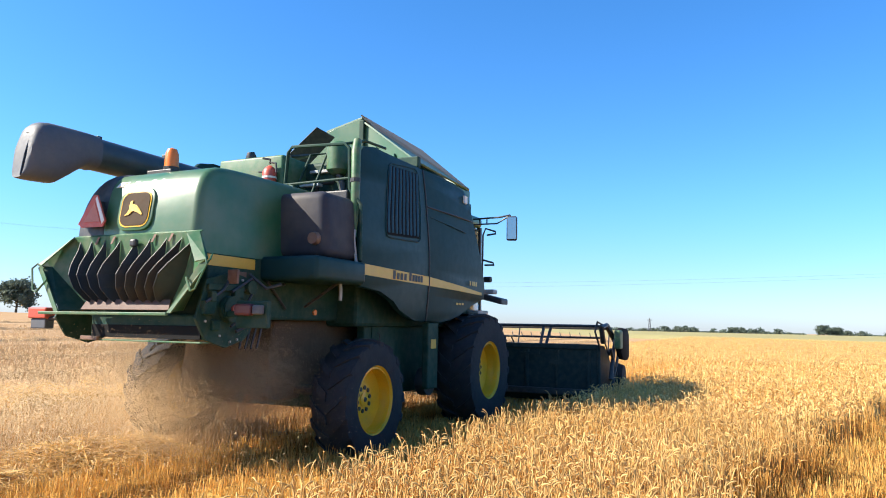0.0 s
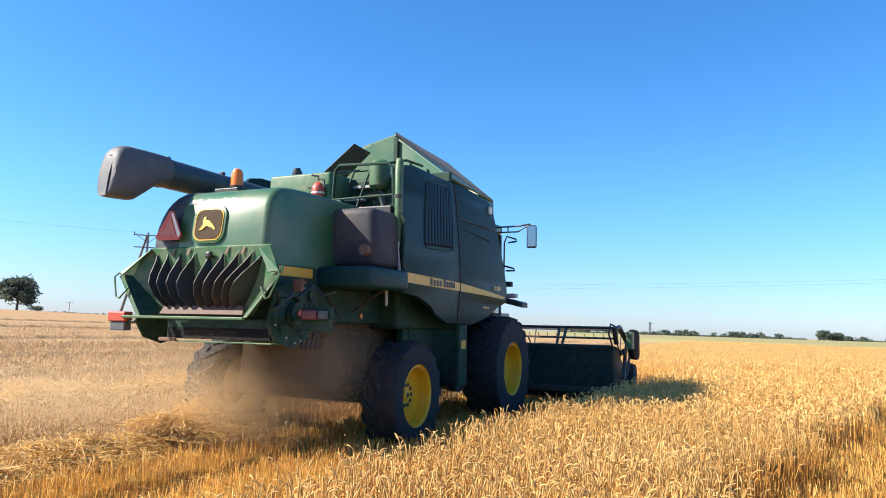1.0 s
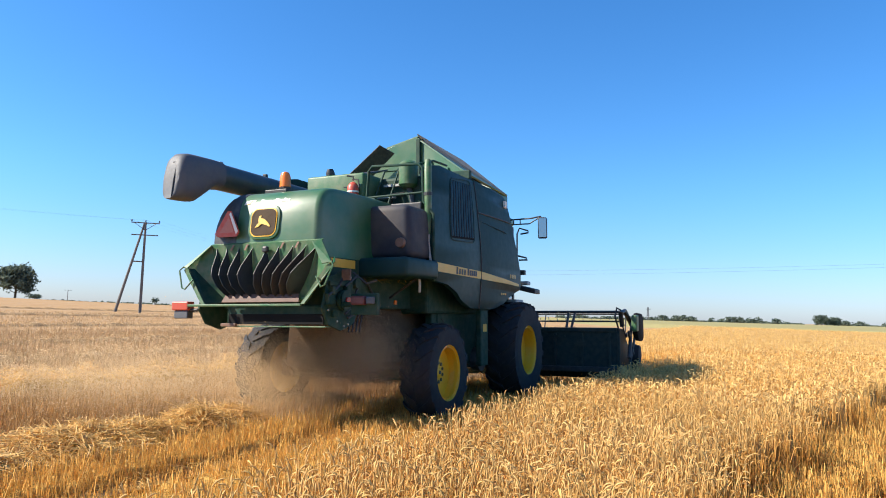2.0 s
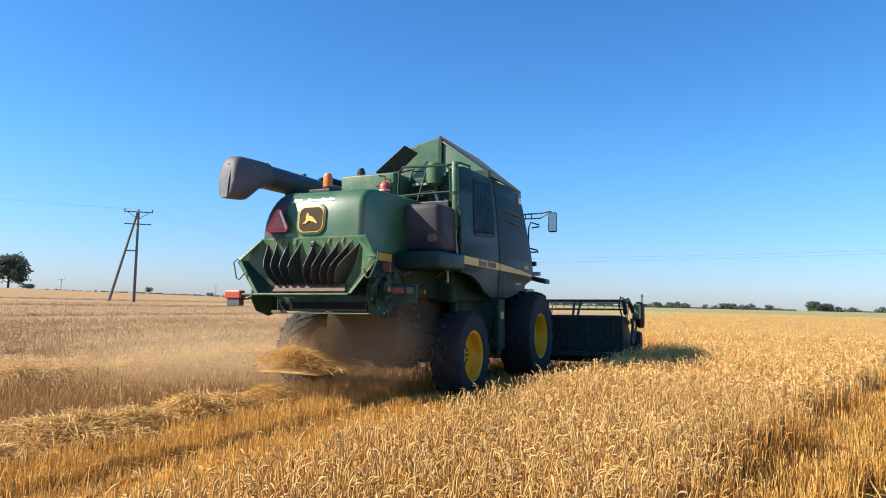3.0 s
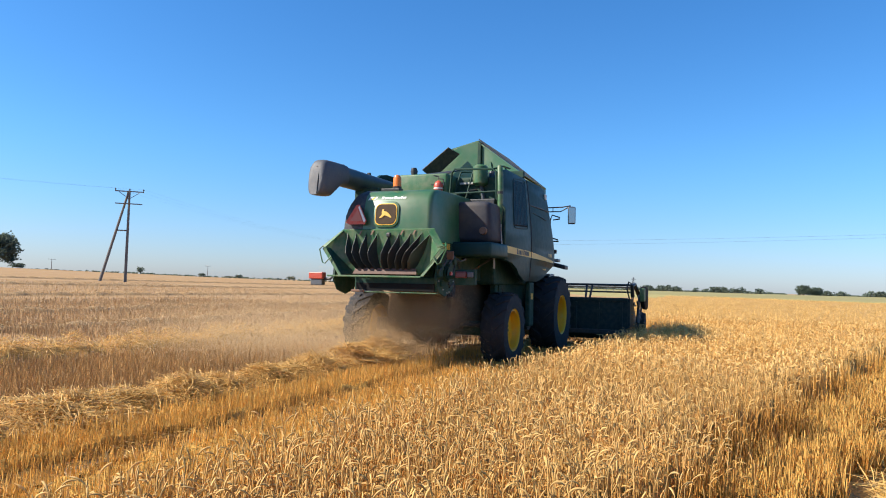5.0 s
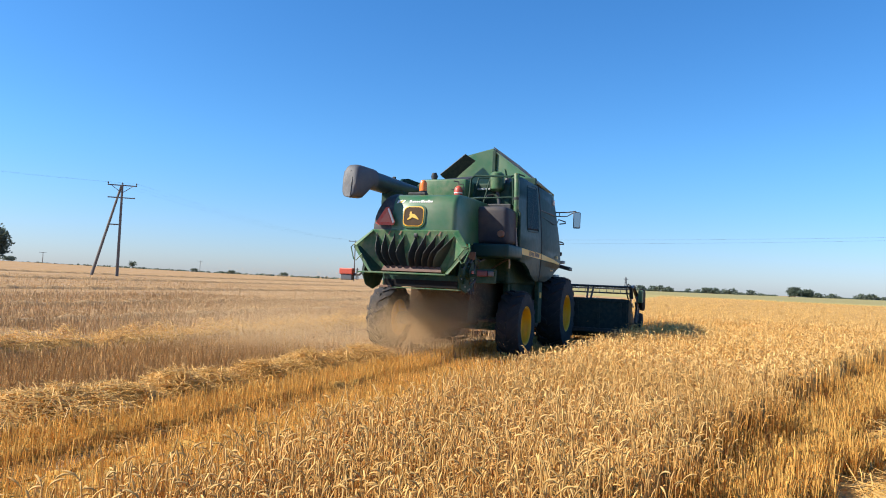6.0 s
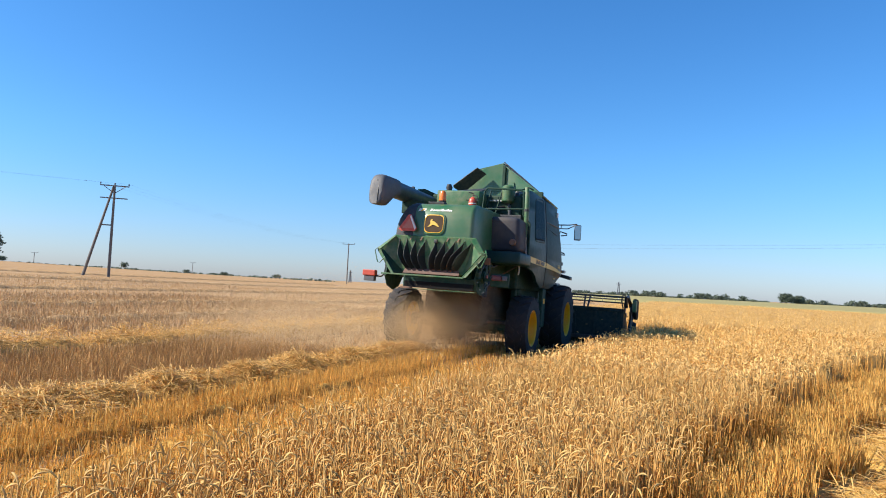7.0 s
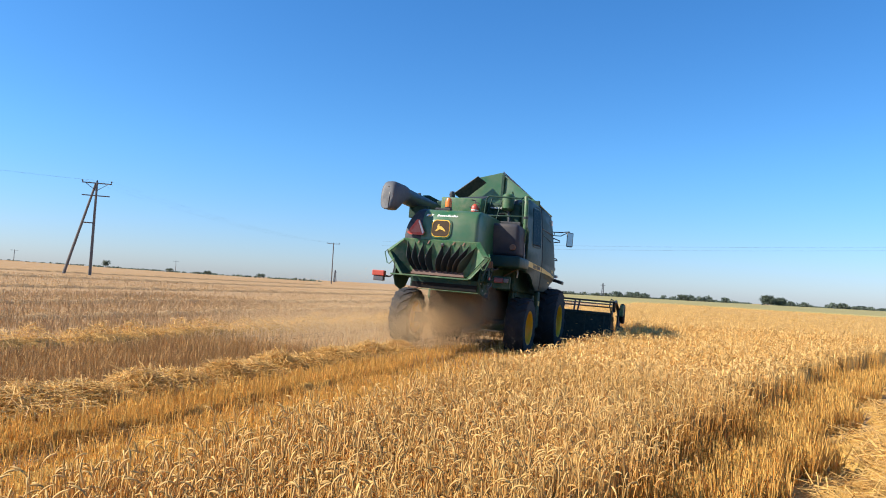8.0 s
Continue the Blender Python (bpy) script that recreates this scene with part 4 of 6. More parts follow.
part("badge_emblem", lean(prism_bm([(-0.15, 2.665), (-0.09, 2.675), (-0.04, 2.715), (0.03, 2.695), (0.09, 2.665), (0.10, 2.68), (0.05, 2.735), (0.0, 2.775), (-0.06, 2.79), (-0.055, 2.825), (-0.09, 2.82), (-0.10, 2.765), (-0.09, 2.735), (-0.115, 2.70)], "y", -2.351, -2.3465)), STRIPE, badge, "plain yellow emblem")
part("dealer_mark", lean(prism_bm([(-0.42, 2.995), (-0.28, 2.995), (-0.24, 3.055), (-0.40, 3.055)], "y", -2.316, -2.300)), WHITE, combine, "pale square mark with a yellow corner")
part("dealer_mark_corner", lean(prism_bm([(-0.38, 3.00), (-0.32, 3.00), (-0.28, 3.05), (-0.31, 3.05)], "y", -2.321, -2.3165)), YELLOW, combine)
for i, (a, b) in enumerate(((-0.16, -0.115), (-0.10, -0.065), (-0.055, -0.025), (-0.015, 0.02), (0.035, 0.06), (0.075, 0.12), (0.13, 0.16), (0.17, 0.2), (0.21, 0.24), (0.25, 0.275), (0.285, 0.31))):
    tall = 0.05 if i in (0, 5, 8) else 0.034
    part("lettering_bar", lean(prism_bm([(a, 3.005), (b, 3.005), (b + 0.006, 3.005 + tall), (a + 0.006, 3.005 + tall)], "y", -2.316, -2.300)), WHITE, combine)
# a hood rim line and rear yellow stripe
part("hood_stripe", box_bm(0.812, 0.824, -2.18, -1.42, 2.155, 2.268, bevel=0.002), STRIPE, combine, "yellow side stripe")
part("hood_stripe", box_bm(-0.824, -0.812, -2.18, -1.42, 2.155, 2.268, bevel=0.002), STRIPE, combine, "yellow side stripe")
part("hood_bracket", box_bm(0.822, 0.85, -1.72, -1.58, 1.98, 2.12, bevel=0.004), RUST, combine, "orange rusty bracket")

# straw spreader: a flared tailboard with a fan of vanes
CX = 0.04
tail = part("tailboard", slab_bm([(-0.84, -2.34, 2.46), (0.90, -2.34, 2.46), (0.66, -2.28, 1.70), (-0.60, -2.28, 1.70)], 0.02), GREEN_DUSTY, combine, "flared green straw spreader tailboard")
part("wing", slab_bm([(0.903, -2.34, 2.46), (1.13, -2.46, 2.19), (0.663, -2.28, 1.70)], 0.02), GREEN_DUSTY, tail)
part("wing", slab_bm([(-0.843, -2.34, 2.46), (-0.603, -2.28, 1.70), (-1.10, -2.46, 2.20)], 0.02), GREEN_DUSTY, tail)
part("rim", slab_bm([(-0.86, -2.31, 2.475), (0.92, -2.31, 2.475), (0.91, -2.345, 2.455), (-0.85, -2.345, 2.455)], 0.012), GREEN_DUSTY, tail)
part("rim", slab_bm([(CX + 0.87, -2.345, 2.465), (CX + 1.12, -2.50, 2.17), (CX + 1.02, -2.54, 2.15), (CX + 0.78, -2.42, 2.44)], 0.014), GREEN_DUSTY, tail)
part("rim", slab_bm([(CX - 0.885, -2.345, 2.465), (CX - 1.18, -2.52, 2.17), (CX - 1.11, -2.54, 2.15), (CX - 0.84, -2.40, 2.44)], 0.014), GREEN_DUSTY, tail)
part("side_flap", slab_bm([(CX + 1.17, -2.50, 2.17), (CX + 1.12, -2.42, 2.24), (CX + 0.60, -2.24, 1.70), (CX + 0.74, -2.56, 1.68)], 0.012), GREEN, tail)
# twin of the right flap, in darker green to paint in its shaded face
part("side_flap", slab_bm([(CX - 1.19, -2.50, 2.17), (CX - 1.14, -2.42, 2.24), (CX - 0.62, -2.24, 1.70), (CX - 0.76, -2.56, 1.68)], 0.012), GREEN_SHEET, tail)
part("floor_plate", slab_bm([(CX - 0.62, -2.42, 1.70), (CX + 0.60, -2.42, 1.70), (CX + 0.57, -2.37, 1.80), (CX - 0.59, -2.37, 1.80)], 0.012), material("dark_rusty_plate", (0.10, 0.05, 0.035), 0.7, second=(0.16, 0.09, 0.06), scale=8.0), tail, "bare rusty steel plate")
for sx in (-1, 1):
    part("edge_bar", slab_bm([(CX + sx * 0.745, -2.58, 1.67), (CX + sx * 0.80, -2.585, 1.67), (CX + sx * 1.17, -2.53, 2.13), (CX + sx * 1.10, -2.54, 2.15)], 0.016), GREEN_DUSTY, tail)
    part("loop_handle", tube_bm([(CX + sx * 0.96, -2.58, 2.0), (CX + sx * 1.06, -2.62, 1.87), (CX + sx * 1.11, -2.62, 1.89), (CX + sx * 1.2, -2.58, 2.12), (CX + sx * 1.16, -2.55, 2.17), (CX + sx * 1.07, -2.54, 2.12)], 0.011, 6), GREEN_DUSTY, tail)
part("rail", box_bm(CX - 1.02, CX + 0.76, -2.61, -2.575, 1.645, 1.675, bevel=0.006), GREEN_DUSTY, tail)
part("rail", box_bm(CX - 0.62, CX + 0.66, -2.36, -2.335, 1.725, 1.76, bevel=0.006), GREEN_DUSTY, tail)
for i, (top, low) in enumerate(((-0.74, -0.46), (-0.57, -0.35), (-0.37, -0.22), (-0.15, -0.09), (0.07, 0.05), (0.27, 0.17), (0.49, 0.30), (0.69, 0.42), (0.86, 0.53))):
    # each vane springs from a point near the top of the board, runs out to its full depth at once and curves inwards to the floor
    bm = bmesh.new()
    rows = []
    inward = 0.05 + 0.09 * i / 8
    for t, deep, swing in ((0.0, 0.004, 0.0), (0.12, 0.045, 0.15), (0.24, 0.095, 0.4), (0.38, 0.155, 0.7), (0.54, 0.205, 0.95), (0.75, 0.20, 0.9), (0.92, 0.14, 0.6), (1.0, 0.06, 0.3)):
        xx = top + (low - top) * t ** 0.85 + 0.05 * (1 if i > 3 else -1) * math.sin(t * math.pi)
        zz, yb, side = 2.415 - 0.65 * t, -2.353 + 0.06 * t, inward * swing
        rows.append([bm.verts.new((xx - 0.004, yb, zz)), bm.verts.new((xx + 0.004, yb, zz)), bm.verts.new((xx + 0.003 - side, yb - deep, zz - 0.015)), bm.verts.new((xx - 0.003 - side, yb - deep, zz - 0.015))])
    for a, b in zip(rows, rows[1:]):
        for k in range(4):
            bm.faces.new((a[k], a[(k + 1) % 4], b[(k + 1) % 4], b[k]))
    bm.faces.new(rows[0])
    bm.faces.new(rows[-1])
    bmesh.ops.recalc_face_normals(bm, faces=bm.faces)
    part("vane", bm, VANE, tail, "dark scratched deflector vane")
for x in (-0.47, -0.24, 0.33, 0.56):
    part("slot", slab_bm([(x, -2.358, 2.452), (x + 0.03, -2.358, 2.452), (x - 0.01, -2.364, 2.375), (x - 0.04, -2.364, 2.375)], 0.004), RUST, tail)
part("latch", box_bm(0.05, 0.13, -2.42, -2.36, 2.33, 2.41, bevel=0.02), BLACK, tail)

# chopper under the hood
chop = part("straw_chopper", box_bm(-0.64, 0.94, -2.24, -1.7, 1.42, 1.66, bevel=0.02), GREEN_SHEET, combine, "dark green straw chopper housing")
# solid plate, its near-black colour stands in for the shade inside the chopper
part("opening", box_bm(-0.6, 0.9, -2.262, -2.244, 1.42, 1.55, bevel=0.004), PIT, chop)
part("lip", box_bm(-0.66, 0.3, -2.32, -2.2, 1.385, 1.40, bevel=0.003), GREEN_DUSTY, chop)
part("lip", box_bm(0.31, 0.96, -2.32, -2.2, 1.385, 1.40, bevel=0.003), GREEN_DUSTY, chop)
part("lip", box_bm(-0.64, -0.4, -2.36, -2.32, 1.39, 1.43, bevel=0.004), RUST, chop)
part("end_plate", prism_bm([(-2.42, 1.62), (-2.28, 1.42), (-2.0, 1.34), (-1.72, 1.42), (-1.55, 1.62), (-1.6, 2.02), (-1.95, 2.1), (-2.3, 2.0)], "x", 0.955, 0.985, 0.004), GREEN_SHEET, chop)
part("end_plate", prism_bm([(-2.42, 1.62), (-2.28, 1.42), (-2.0, 1.34), (-1.72, 1.42), (-1.55, 1.62), (-1.6, 2.02), (-1.95, 2.1), (-2.3, 2.0)], "x", -0.985, -0.955, 0.004), GREEN_SHEET, chop)
part("pulley", tube_bm([(0.99, -2.0, 1.72), (1.03, -2.0, 1.72), (1.035, -2.0, 1.72), (1.075, -2.0, 1.72)], [0.13, 0.13, 0.10, 0.13], 22), GREEN_SHEET, chop, smooth=True)
part("pulley_hub", tube_bm([(1.07, -2.0, 1.72), (1.10, -2.0, 1.72)], 0.045, 10), RED, chop)
part("pulley", tube_bm([(0.99, -1.72, 1.95), (1.06, -1.72, 1.95)], 0.07, 16), GREEN_SHEET, chop, smooth=True)
part("drive_belt", tube_bm([(1.04, -2.0, 1.895), (1.04, -1.85, 1.97), (1.04, -1.72, 2.04), (1.04, -1.63, 1.96), (1.04, -1.72, 1.865), (1.04, -1.86, 1.63), (1.04, -2.0, 1.55)], 0.014, 6), BLACK, chop)
for i, (y, z, w) in enumerate(((-2.18, 1.56, 0.1), (-1.9, 1.88, 0.13), (-1.68, 1.72, 0.09), (-2.25, 1.84, 0.07))):
    part("bracket", box_bm(0.985, 1.03 + 0.02 * (i % 2), y - w / 2, y + w / 2, z - 0.05, z + 0.05, bevel=0.01), GREEN_SHEET, chop)
part("tension_arm", box_bm(0.99, 1.02, -2.3, -1.65, 1.90, 1.96, bevel=0.006), GREEN_SHEET, chop)
part("adjuster", tube_bm([(1.03, -2.35, 1.78), (1.03, -2.12, 1.9), (1.03, -2.0, 2.06)], 0.016, 6), BLACK, chop)
part("adjuster", tube_bm([(1.02, -1.9, 1.5), (1.05, -1.72, 1.58), (1.02, -1.58, 1.74)], 0.018, 6), BLACK, chop)
part("bracket", box_bm(0.98, 1.03, -2.36, -2.2, 1.66, 1.8, bevel=0.01), GREEN_SHEET, chop)
for i, (y, z) in enumerate(((-2.3, 1.6), (-2.1, 1.46), (-1.85, 1.42), (-1.66, 1.6), (-2.2, 1.92), (-1.8, 2.02), (-2.26, 1.72), (-1.95, 1.4))):
    part("bolt", bolts(bmesh.new(), [(0.985, y, z)], 0.012, 0.016), GREY, chop)
part("hose", tube_bm([(0.9, -1.6, 2.1), (1.05, -1.5, 1.95), (1.08, -1.3, 2.0), (0.9, -1.0, 2.02)], 0.018, 6), BLACK, chop)
for i in range(4):
    y = -1.62 + i * 0.09
    part("spring_tine", tube_bm([(0.9, y, 1.58), (0.93, y - 0.12, 1.32)], 0.012, 5), BLACK, chop)

# rear lamps
arm = part("lamp_arm", tube_bm([(-0.90, -2.30, 2.24), (-1.0, -2.31, 2.2), (-1.02, -2.31, 2.1), (-1.02, -2.29, 1.8), (-1.05, -2.27, 1.66), (-1.13, -2.26, 1.605), (-1.3, -2.26, 1.60)], 0.024, 8), BLACK, combine, smooth=True)
part("side_lamp", box_bm(-1.09, -0.97, -2.36, -2.31, 2.02, 2.12, bevel=0.015), BLACK, arm)
part("tail_lamp", box_bm(-1.54, -1.25, -2.33, -2.2, 1.60, 1.72, bevel=0.015), RED_LENS, arm, "red tail lamp")
part("indicator_lamp", box_bm(-1.51, -1.27, -2.31, -2.2, 1.49, 1.60, bevel=0.012), SPOUT, arm)
br = part("lamp_bracket", box_bm(1.20, 1.58, -2.12, -2.06, 1.54, 1.80, bevel=0.012), GREEN_SHEET, combine)
# red of the right lens is darkened in place of the shade on it
part("tail_lamp", box_bm(1.24, 1.44, -2.20, -2.12, 1.66, 1.77, bevel=0.02), material("shade_darkened_red_lens", (0.13, 0.03, 0.03), 0.4, scale=9.0), br, "red tail lamp")
part("reflector", box_bm(1.45, 1.55, -2.19, -2.12, 1.67, 1.76, bevel=0.015), SPOUT, br)
part("marker_plate", box_bm(1.02, 1.15, -2.06, -2.03, 1.97, 2.11, bevel=0.008), RUST, combine, "rusty marker plate")
part("lamp_strut", box_bm(0.85, 1.25, -2.10, -2.04, 1.64, 1.70, bevel=0.01), GREEN_SHEET, combine)

# fuel tank and the step shelf below it
part("fuel_tank", box_bm(0.68, 1.45, -1.0, -0.3, 2.33, 3.08, bevel=0.10, seg=4, shape=lambda v: Vector((v.x - (0.05 if v.z > 3 and v.x > 1 else 0), v.y, v.z))), TANK_GREY, combine, "dusty grey plastic fuel tank", smooth=True)
part("tank_cap", tube_bm([(1.30, -1.0, 2.53), (1.30, -1.06, 2.53)], [0.075, 0.065], 16), RUST, combine, smooth=True)
part("rear_shelf", box_bm(0.74, 1.56, -1.32, -0.32, 2.05, 2.315, bevel=0.05, seg=3), PLASTIC, combine, "moulded green shelf under the fuel tank", smooth=True)
part("shelf_strut", tube_bm([(0.85, -1.25, 2.06), (0.85, -0.9, 1.75)], 0.014, 6), BLACK, combine)
part("shelf_strut", tube_bm([(1.35, -0.6, 2.06), (0.9, -0.6, 1.78)], 0.018, 6), BLACK, combine)
part("hanging_hose", tube_bm([(1.35, -0.55, 2.06), (1.36, -0.55, 1.95), (1.35, -0.54, 1.86)], 0.02, 6), GREY, combine)
part("reflector", tube_bm([(0.82, -0.3, 1.72), (0.84, -0.3, 1.72)], 0.035, 12), ORANGE, combine)

# side panels with grille and stripe
REAR_PANEL = [(-0.33, 2.02), (-0.34, 3.30), (-0.30, 3.62), (-0.14, 3.78), (0.10, 3.82), (1.47, 3.82), (1.47, 1.63), (1.12, 1.645), (0.86, 1.70), (0.66, 1.785), (0.50, 1.885), (0.34, 1.955), (0.14, 1.995), (-0.1, 2.015)]
FRONT_PANEL = [(1.485, 1.63), (1.485, 3.82), (2.5, 3.81), (3.0, 3.78), (3.14, 3.70), (3.22, 3.52), (3.72, 2.30), (3.78, 2.12), (3.74, 2.02), (3.3, 1.94), (2.92, 1.86), (2.62, 1.73), (2.3, 1.65), (2.0, 1.63)]


def panel_bulge(bm, s):
    """Panels swell outwards at mid height and turn in at the top."""
    for v in bm.verts:
        z = v.co.z
        v.co.x += s * (0.05 * math.sin(math.pi * min(1, max(0, (z - 1.6) / 1.5))) - 0.12 * max(0, z - 3.0) ** 1.5 - 0.06 * max(0.0, v.co.y - 2.6))
    return bm


def cut(bm, zs):
    for z in zs:
        bmesh.ops.bisect_plane(bm, geom=bm.verts[:] + bm.edges[:] + bm.faces[:], plane_co=(0, 0, z), plane_no=(0, 0, 1))
    return bm


for s in (1, -1):
    a, b = sorted((s * 1.37, s * 1.45))
    levels = (1.8, 2.0, 2.2, 2.4, 2.6, 2.8, 3.0, 3.15, 3.3, 3.45, 3.6, 3.72)
    rear = part("side_panel", panel_bulge(cut(prism_bm(REAR_PANEL, "x", a, b, 0.022, 2), levels), s), PLASTIC, combine, "smooth green plastic side panel with a grille", smooth=True)
    front = part("side_door", panel_bulge(cut(prism_bm(FRONT_PANEL, "x", a, b, 0.022, 2), levels), s), PLASTIC, combine, "smooth green plastic side door", smooth=True)

    def face_x(y, z):
        return s * (1.45 + 0.05 * math.sin(math.pi * min(1, max(0, (z - 1.6) / 1.5))) - 0.12 * max(0, z - 3.0) ** 1.5 - 0.06 * max(0.0, y - 2.6))

    # grille: a plate coloured near-black for the shade of a recess, and upright slats
    us = [(k + 0.5) / 9 for k in range(9)]
    bm = bmesh.new()
    rows = []
    for z in (2.72, 2.9, 3.1, 3.3, 3.5, 3.66):
        y0, y1 = 0.27 + 0.17 * max(0.0, (z - 2.9) / 0.76), 1.17 + 0.11 * (z - 2.72)
        x = face_x(0.5, z)
        rows.append([bm.verts.new((x + s * 0.004, y0, z)), bm.verts.new((x + s * 0.004, y1, z + 0.05 * (y1 - y0))), bm.verts.new((x - s * 0.03, y1, z + 0.05 * (y1 - y0))), bm.verts.new((x - s * 0.03, y0, z))])
    for p0, p1 in zip(rows, rows[1:]):
        for k in range(4):
            bm.faces.new((p0[k], p0[(k + 1) % 4], p1[(k + 1) % 4], p1[k]))
    bm.faces.new(rows[0])
    bm.faces.new(rows[-1])
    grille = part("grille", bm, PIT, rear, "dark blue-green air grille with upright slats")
    for u in us:
        bm = bmesh.new()
        rows = []
        for z in (2.75, 2.95, 3.15, 3.35, 3.5, 3.64):
            x = face_x(0.5, z)
            left = 0.27 + 0.17 * max(0.0, (z - 2.9) / 0.76)
            y = left + (1.17 + 0.11 * (z - 2.72) - left) * u
            zz = z + 0.05 * (y - 0.26)
            rows.append([bm.verts.new((x + s * 0.005, y - 0.026, zz)), bm.verts.new((x + s * 0.022, y - 0.008, zz)), bm.verts.new((x + s * 0.020, y + 0.004, zz)), bm.verts.new((x + s * 0.005, y + 0.012, zz))])
        for p0, p1 in zip(rows, rows[1:]):
            for k in range(4):
                bm.faces.new((p0[k], p0[(k + 1) % 4], p1[(k + 1) % 4], p1[k]))
        bm.faces.new(rows[0])
        bm.faces.new(rows[-1])
        part("slat", bm, GRILLE, grille)
    # raised frame round the grille
    bm = bmesh.new()
    loop = [(0.25, 2.76), (0.27, 2.95), (0.33, 3.25), (0.40, 3.55), (0.44, 3.64), (0.52, 3.70), (0.8, 3.73), (1.18, 3.765), (1.26, 3.745), (1.29, 3.68), (1.27, 3.2), (1.20, 2.76), (1.13, 2.715), (0.7, 2.70), (0.34, 2.69), (0.27, 2.71), (0.25, 2.76)]
    tube(bm, [(face_x(y, z) + s * 0.002, y, z) for y, z in loop], 0.010, 6)
    part("grille_frame", bm, PLASTIC, rear, smooth=True)

    def stripe(name, pts_lo, pts_hi, owner, mat, lift):
        bm = bmesh.new()
        lo = [bm.verts.new((face_x(y, z) + s * lift, y, z)) for y, z in pts_lo]
        hi = [bm.verts.new((face_x(y, z) + s * lift, y, z)) for y, z in pts_hi]
        lo2 = [bm.verts.new((face_x(y, z) - s * 0.004, y, z)) for y, z in pts_lo]
        hi2 = [bm.verts.new((face_x(y, z) - s * 0.004, y, z)) for y, z in pts_hi]
        for i in range(len(lo) - 1):
            bm.faces.new((lo[i], lo[i + 1], hi[i + 1], hi[i]))
            bm.faces.new((lo2[i], lo2[i + 1], lo[i + 1], lo[i]))
            bm.faces.new((hi[i], hi[i + 1], hi2[i + 1], hi2[i]))
        return part(name, bm, mat, owner)

    def line(y0, z0, y1, z1, n):
        return [(y0 + (y1 - y0) * k / n, z0 + (z1 - z0) * k / n) for k in range(n + 1)]

    stripe("stripe", line(-0.27, 2.175, 1.46, 2.135, 8), line(-0.27, 2.305, 1.46, 2.262, 8), rear, STRIPE, 0.004)
    stripe("stripe", line(1.50, 2.135, 3.60, 2.085, 10), line(1.50, 2.26, 3.60, 2.13, 10), front, STRIPE, 0.004)
    for k, y in enumerate((0.42, 0.52, 0.62, 0.72, 0.86, 0.95, 1.03, 1.11, 1.19)):
        tall = 0.11 if k in (0, 4) else 0.085
        stripe("lettering_bar", line(y, 2.17, y + 0.07, 2.168, 1), line(y, 2.17 + tall, y + 0.07, 2.168 + tall, 1), rear, BLACK, 0.008)
    for k in range(4):
        y = 2.98 + 0.085 * k + (0.04 if k else 0)
        stripe("lettering_bar", line(y, 2.225, y + 0.06, 2.22, 1), line(y, 2.295, y + 0.06, 2.29, 1), front, STRIPE, 0.006)
    for k in range(3):
        stripe("lettering_bar", line(2.45 + 0.11 * k, 1.90, 2.53 + 0.11 * k, 1.898, 1), line(2.45 + 0.11 * k, 1.93, 2.53 + 0.11 * k, 1.928, 1), front, STRIPE, 0.006)
    # shut line and crease on the door
    bm = bmesh.new()
    tube(bm, [(face_x(y, z) + s * 0.001, y, z) for y, z in line(1.50, 3.27, 3.25, 3.29, 6)], 0.013, 6)
    part("shut_line", bm, BLACK, front)
    bm = bmesh.new()
    tube(bm, [(face_x(y, z), y, z) for y, z in line(1.478, 3.8, 1.478, 1.64, 10)], 0.012, 6)
    part("shut_line", bm, BLACK, rear)
    bm = bmesh.new()
    tube(bm, [(face_x(y, z) - s * 0.004, y, z) for y, z in line(1.6, 3.13, 2.9, 3.06, 6)], 0.01, 6)
    part("crease", bm, PLASTIC, front)
    part("side_lamp", box_bm(*sorted((face_x(3.0, 3.6) - s * 0.01, face_x(3.0, 3.6) + s * 0.03)), 2.93, 3.05, 3.55, 3.68, bevel=0.01), WHITE, front)

# grain tank with raised covers
tank = part("grain_tank", box_bm(-1.3, 1.28, 1.55, 3.45, 3.3, 3.86, bevel=0.04), GREEN, combine, "green grain tank with raised covers")
part("rear_cover", prism_bm([(-1.0, 3.5), (-1.0, 4.16), (-0.45, 4.58), (0.16, 4.76), (0.22, 4.70), (0.24, 3.5)], "y", 1.66, 1.70, 0.006), GREEN, tank)
part("corner_cover", slab_bm([(0.22, 1.68, 4.72), (0.22, 1.68, 3.6), (1.28, 1.50, 3.6), (1.28, 1.50, 3.90)], 0.03), GREEN, tank)
part("roof_cover", slab_bm([(0.22, 1.60, 4.78), (0.66, 2.1, 4.20), (1.29, 3.36, 3.86), (0.30, 3.5, 4.66)], 0.025), TAN, tank, "dusty tan tank cover")
part("roof_cover", slab_bm([(0.22, 1.62, 4.70), (1.29, 1.47, 3.92), (1.30, 3.34, 3.84)], 0.025), GREEN, tank)
part("roof_cover", slab_bm([(0.20, 1.66, 4.755), (-0.45, 1.66, 4.60), (-0.45, 3.9, 4.42), (0.20, 3.9, 4.555)], 0.025), GREEN, tank)
part("side_cover", slab_bm([(-0.45, 1.66, 4.58), (-1.1, 1.6, 4.1), (-1.1, 3.9, 4.0), (-0.45, 3.9, 4.42)], 0.025), GREEN, tank)
part("front_cover", slab_bm([(-1.1, 3.88, 3.6), (1.25, 3.45, 3.6), (1.25, 3.42, 3.85), (0.20, 3.86, 4.54), (-0.45, 3.88, 4.42), (-1.1, 3.88, 4.0)], 0.025), GREEN, tank)
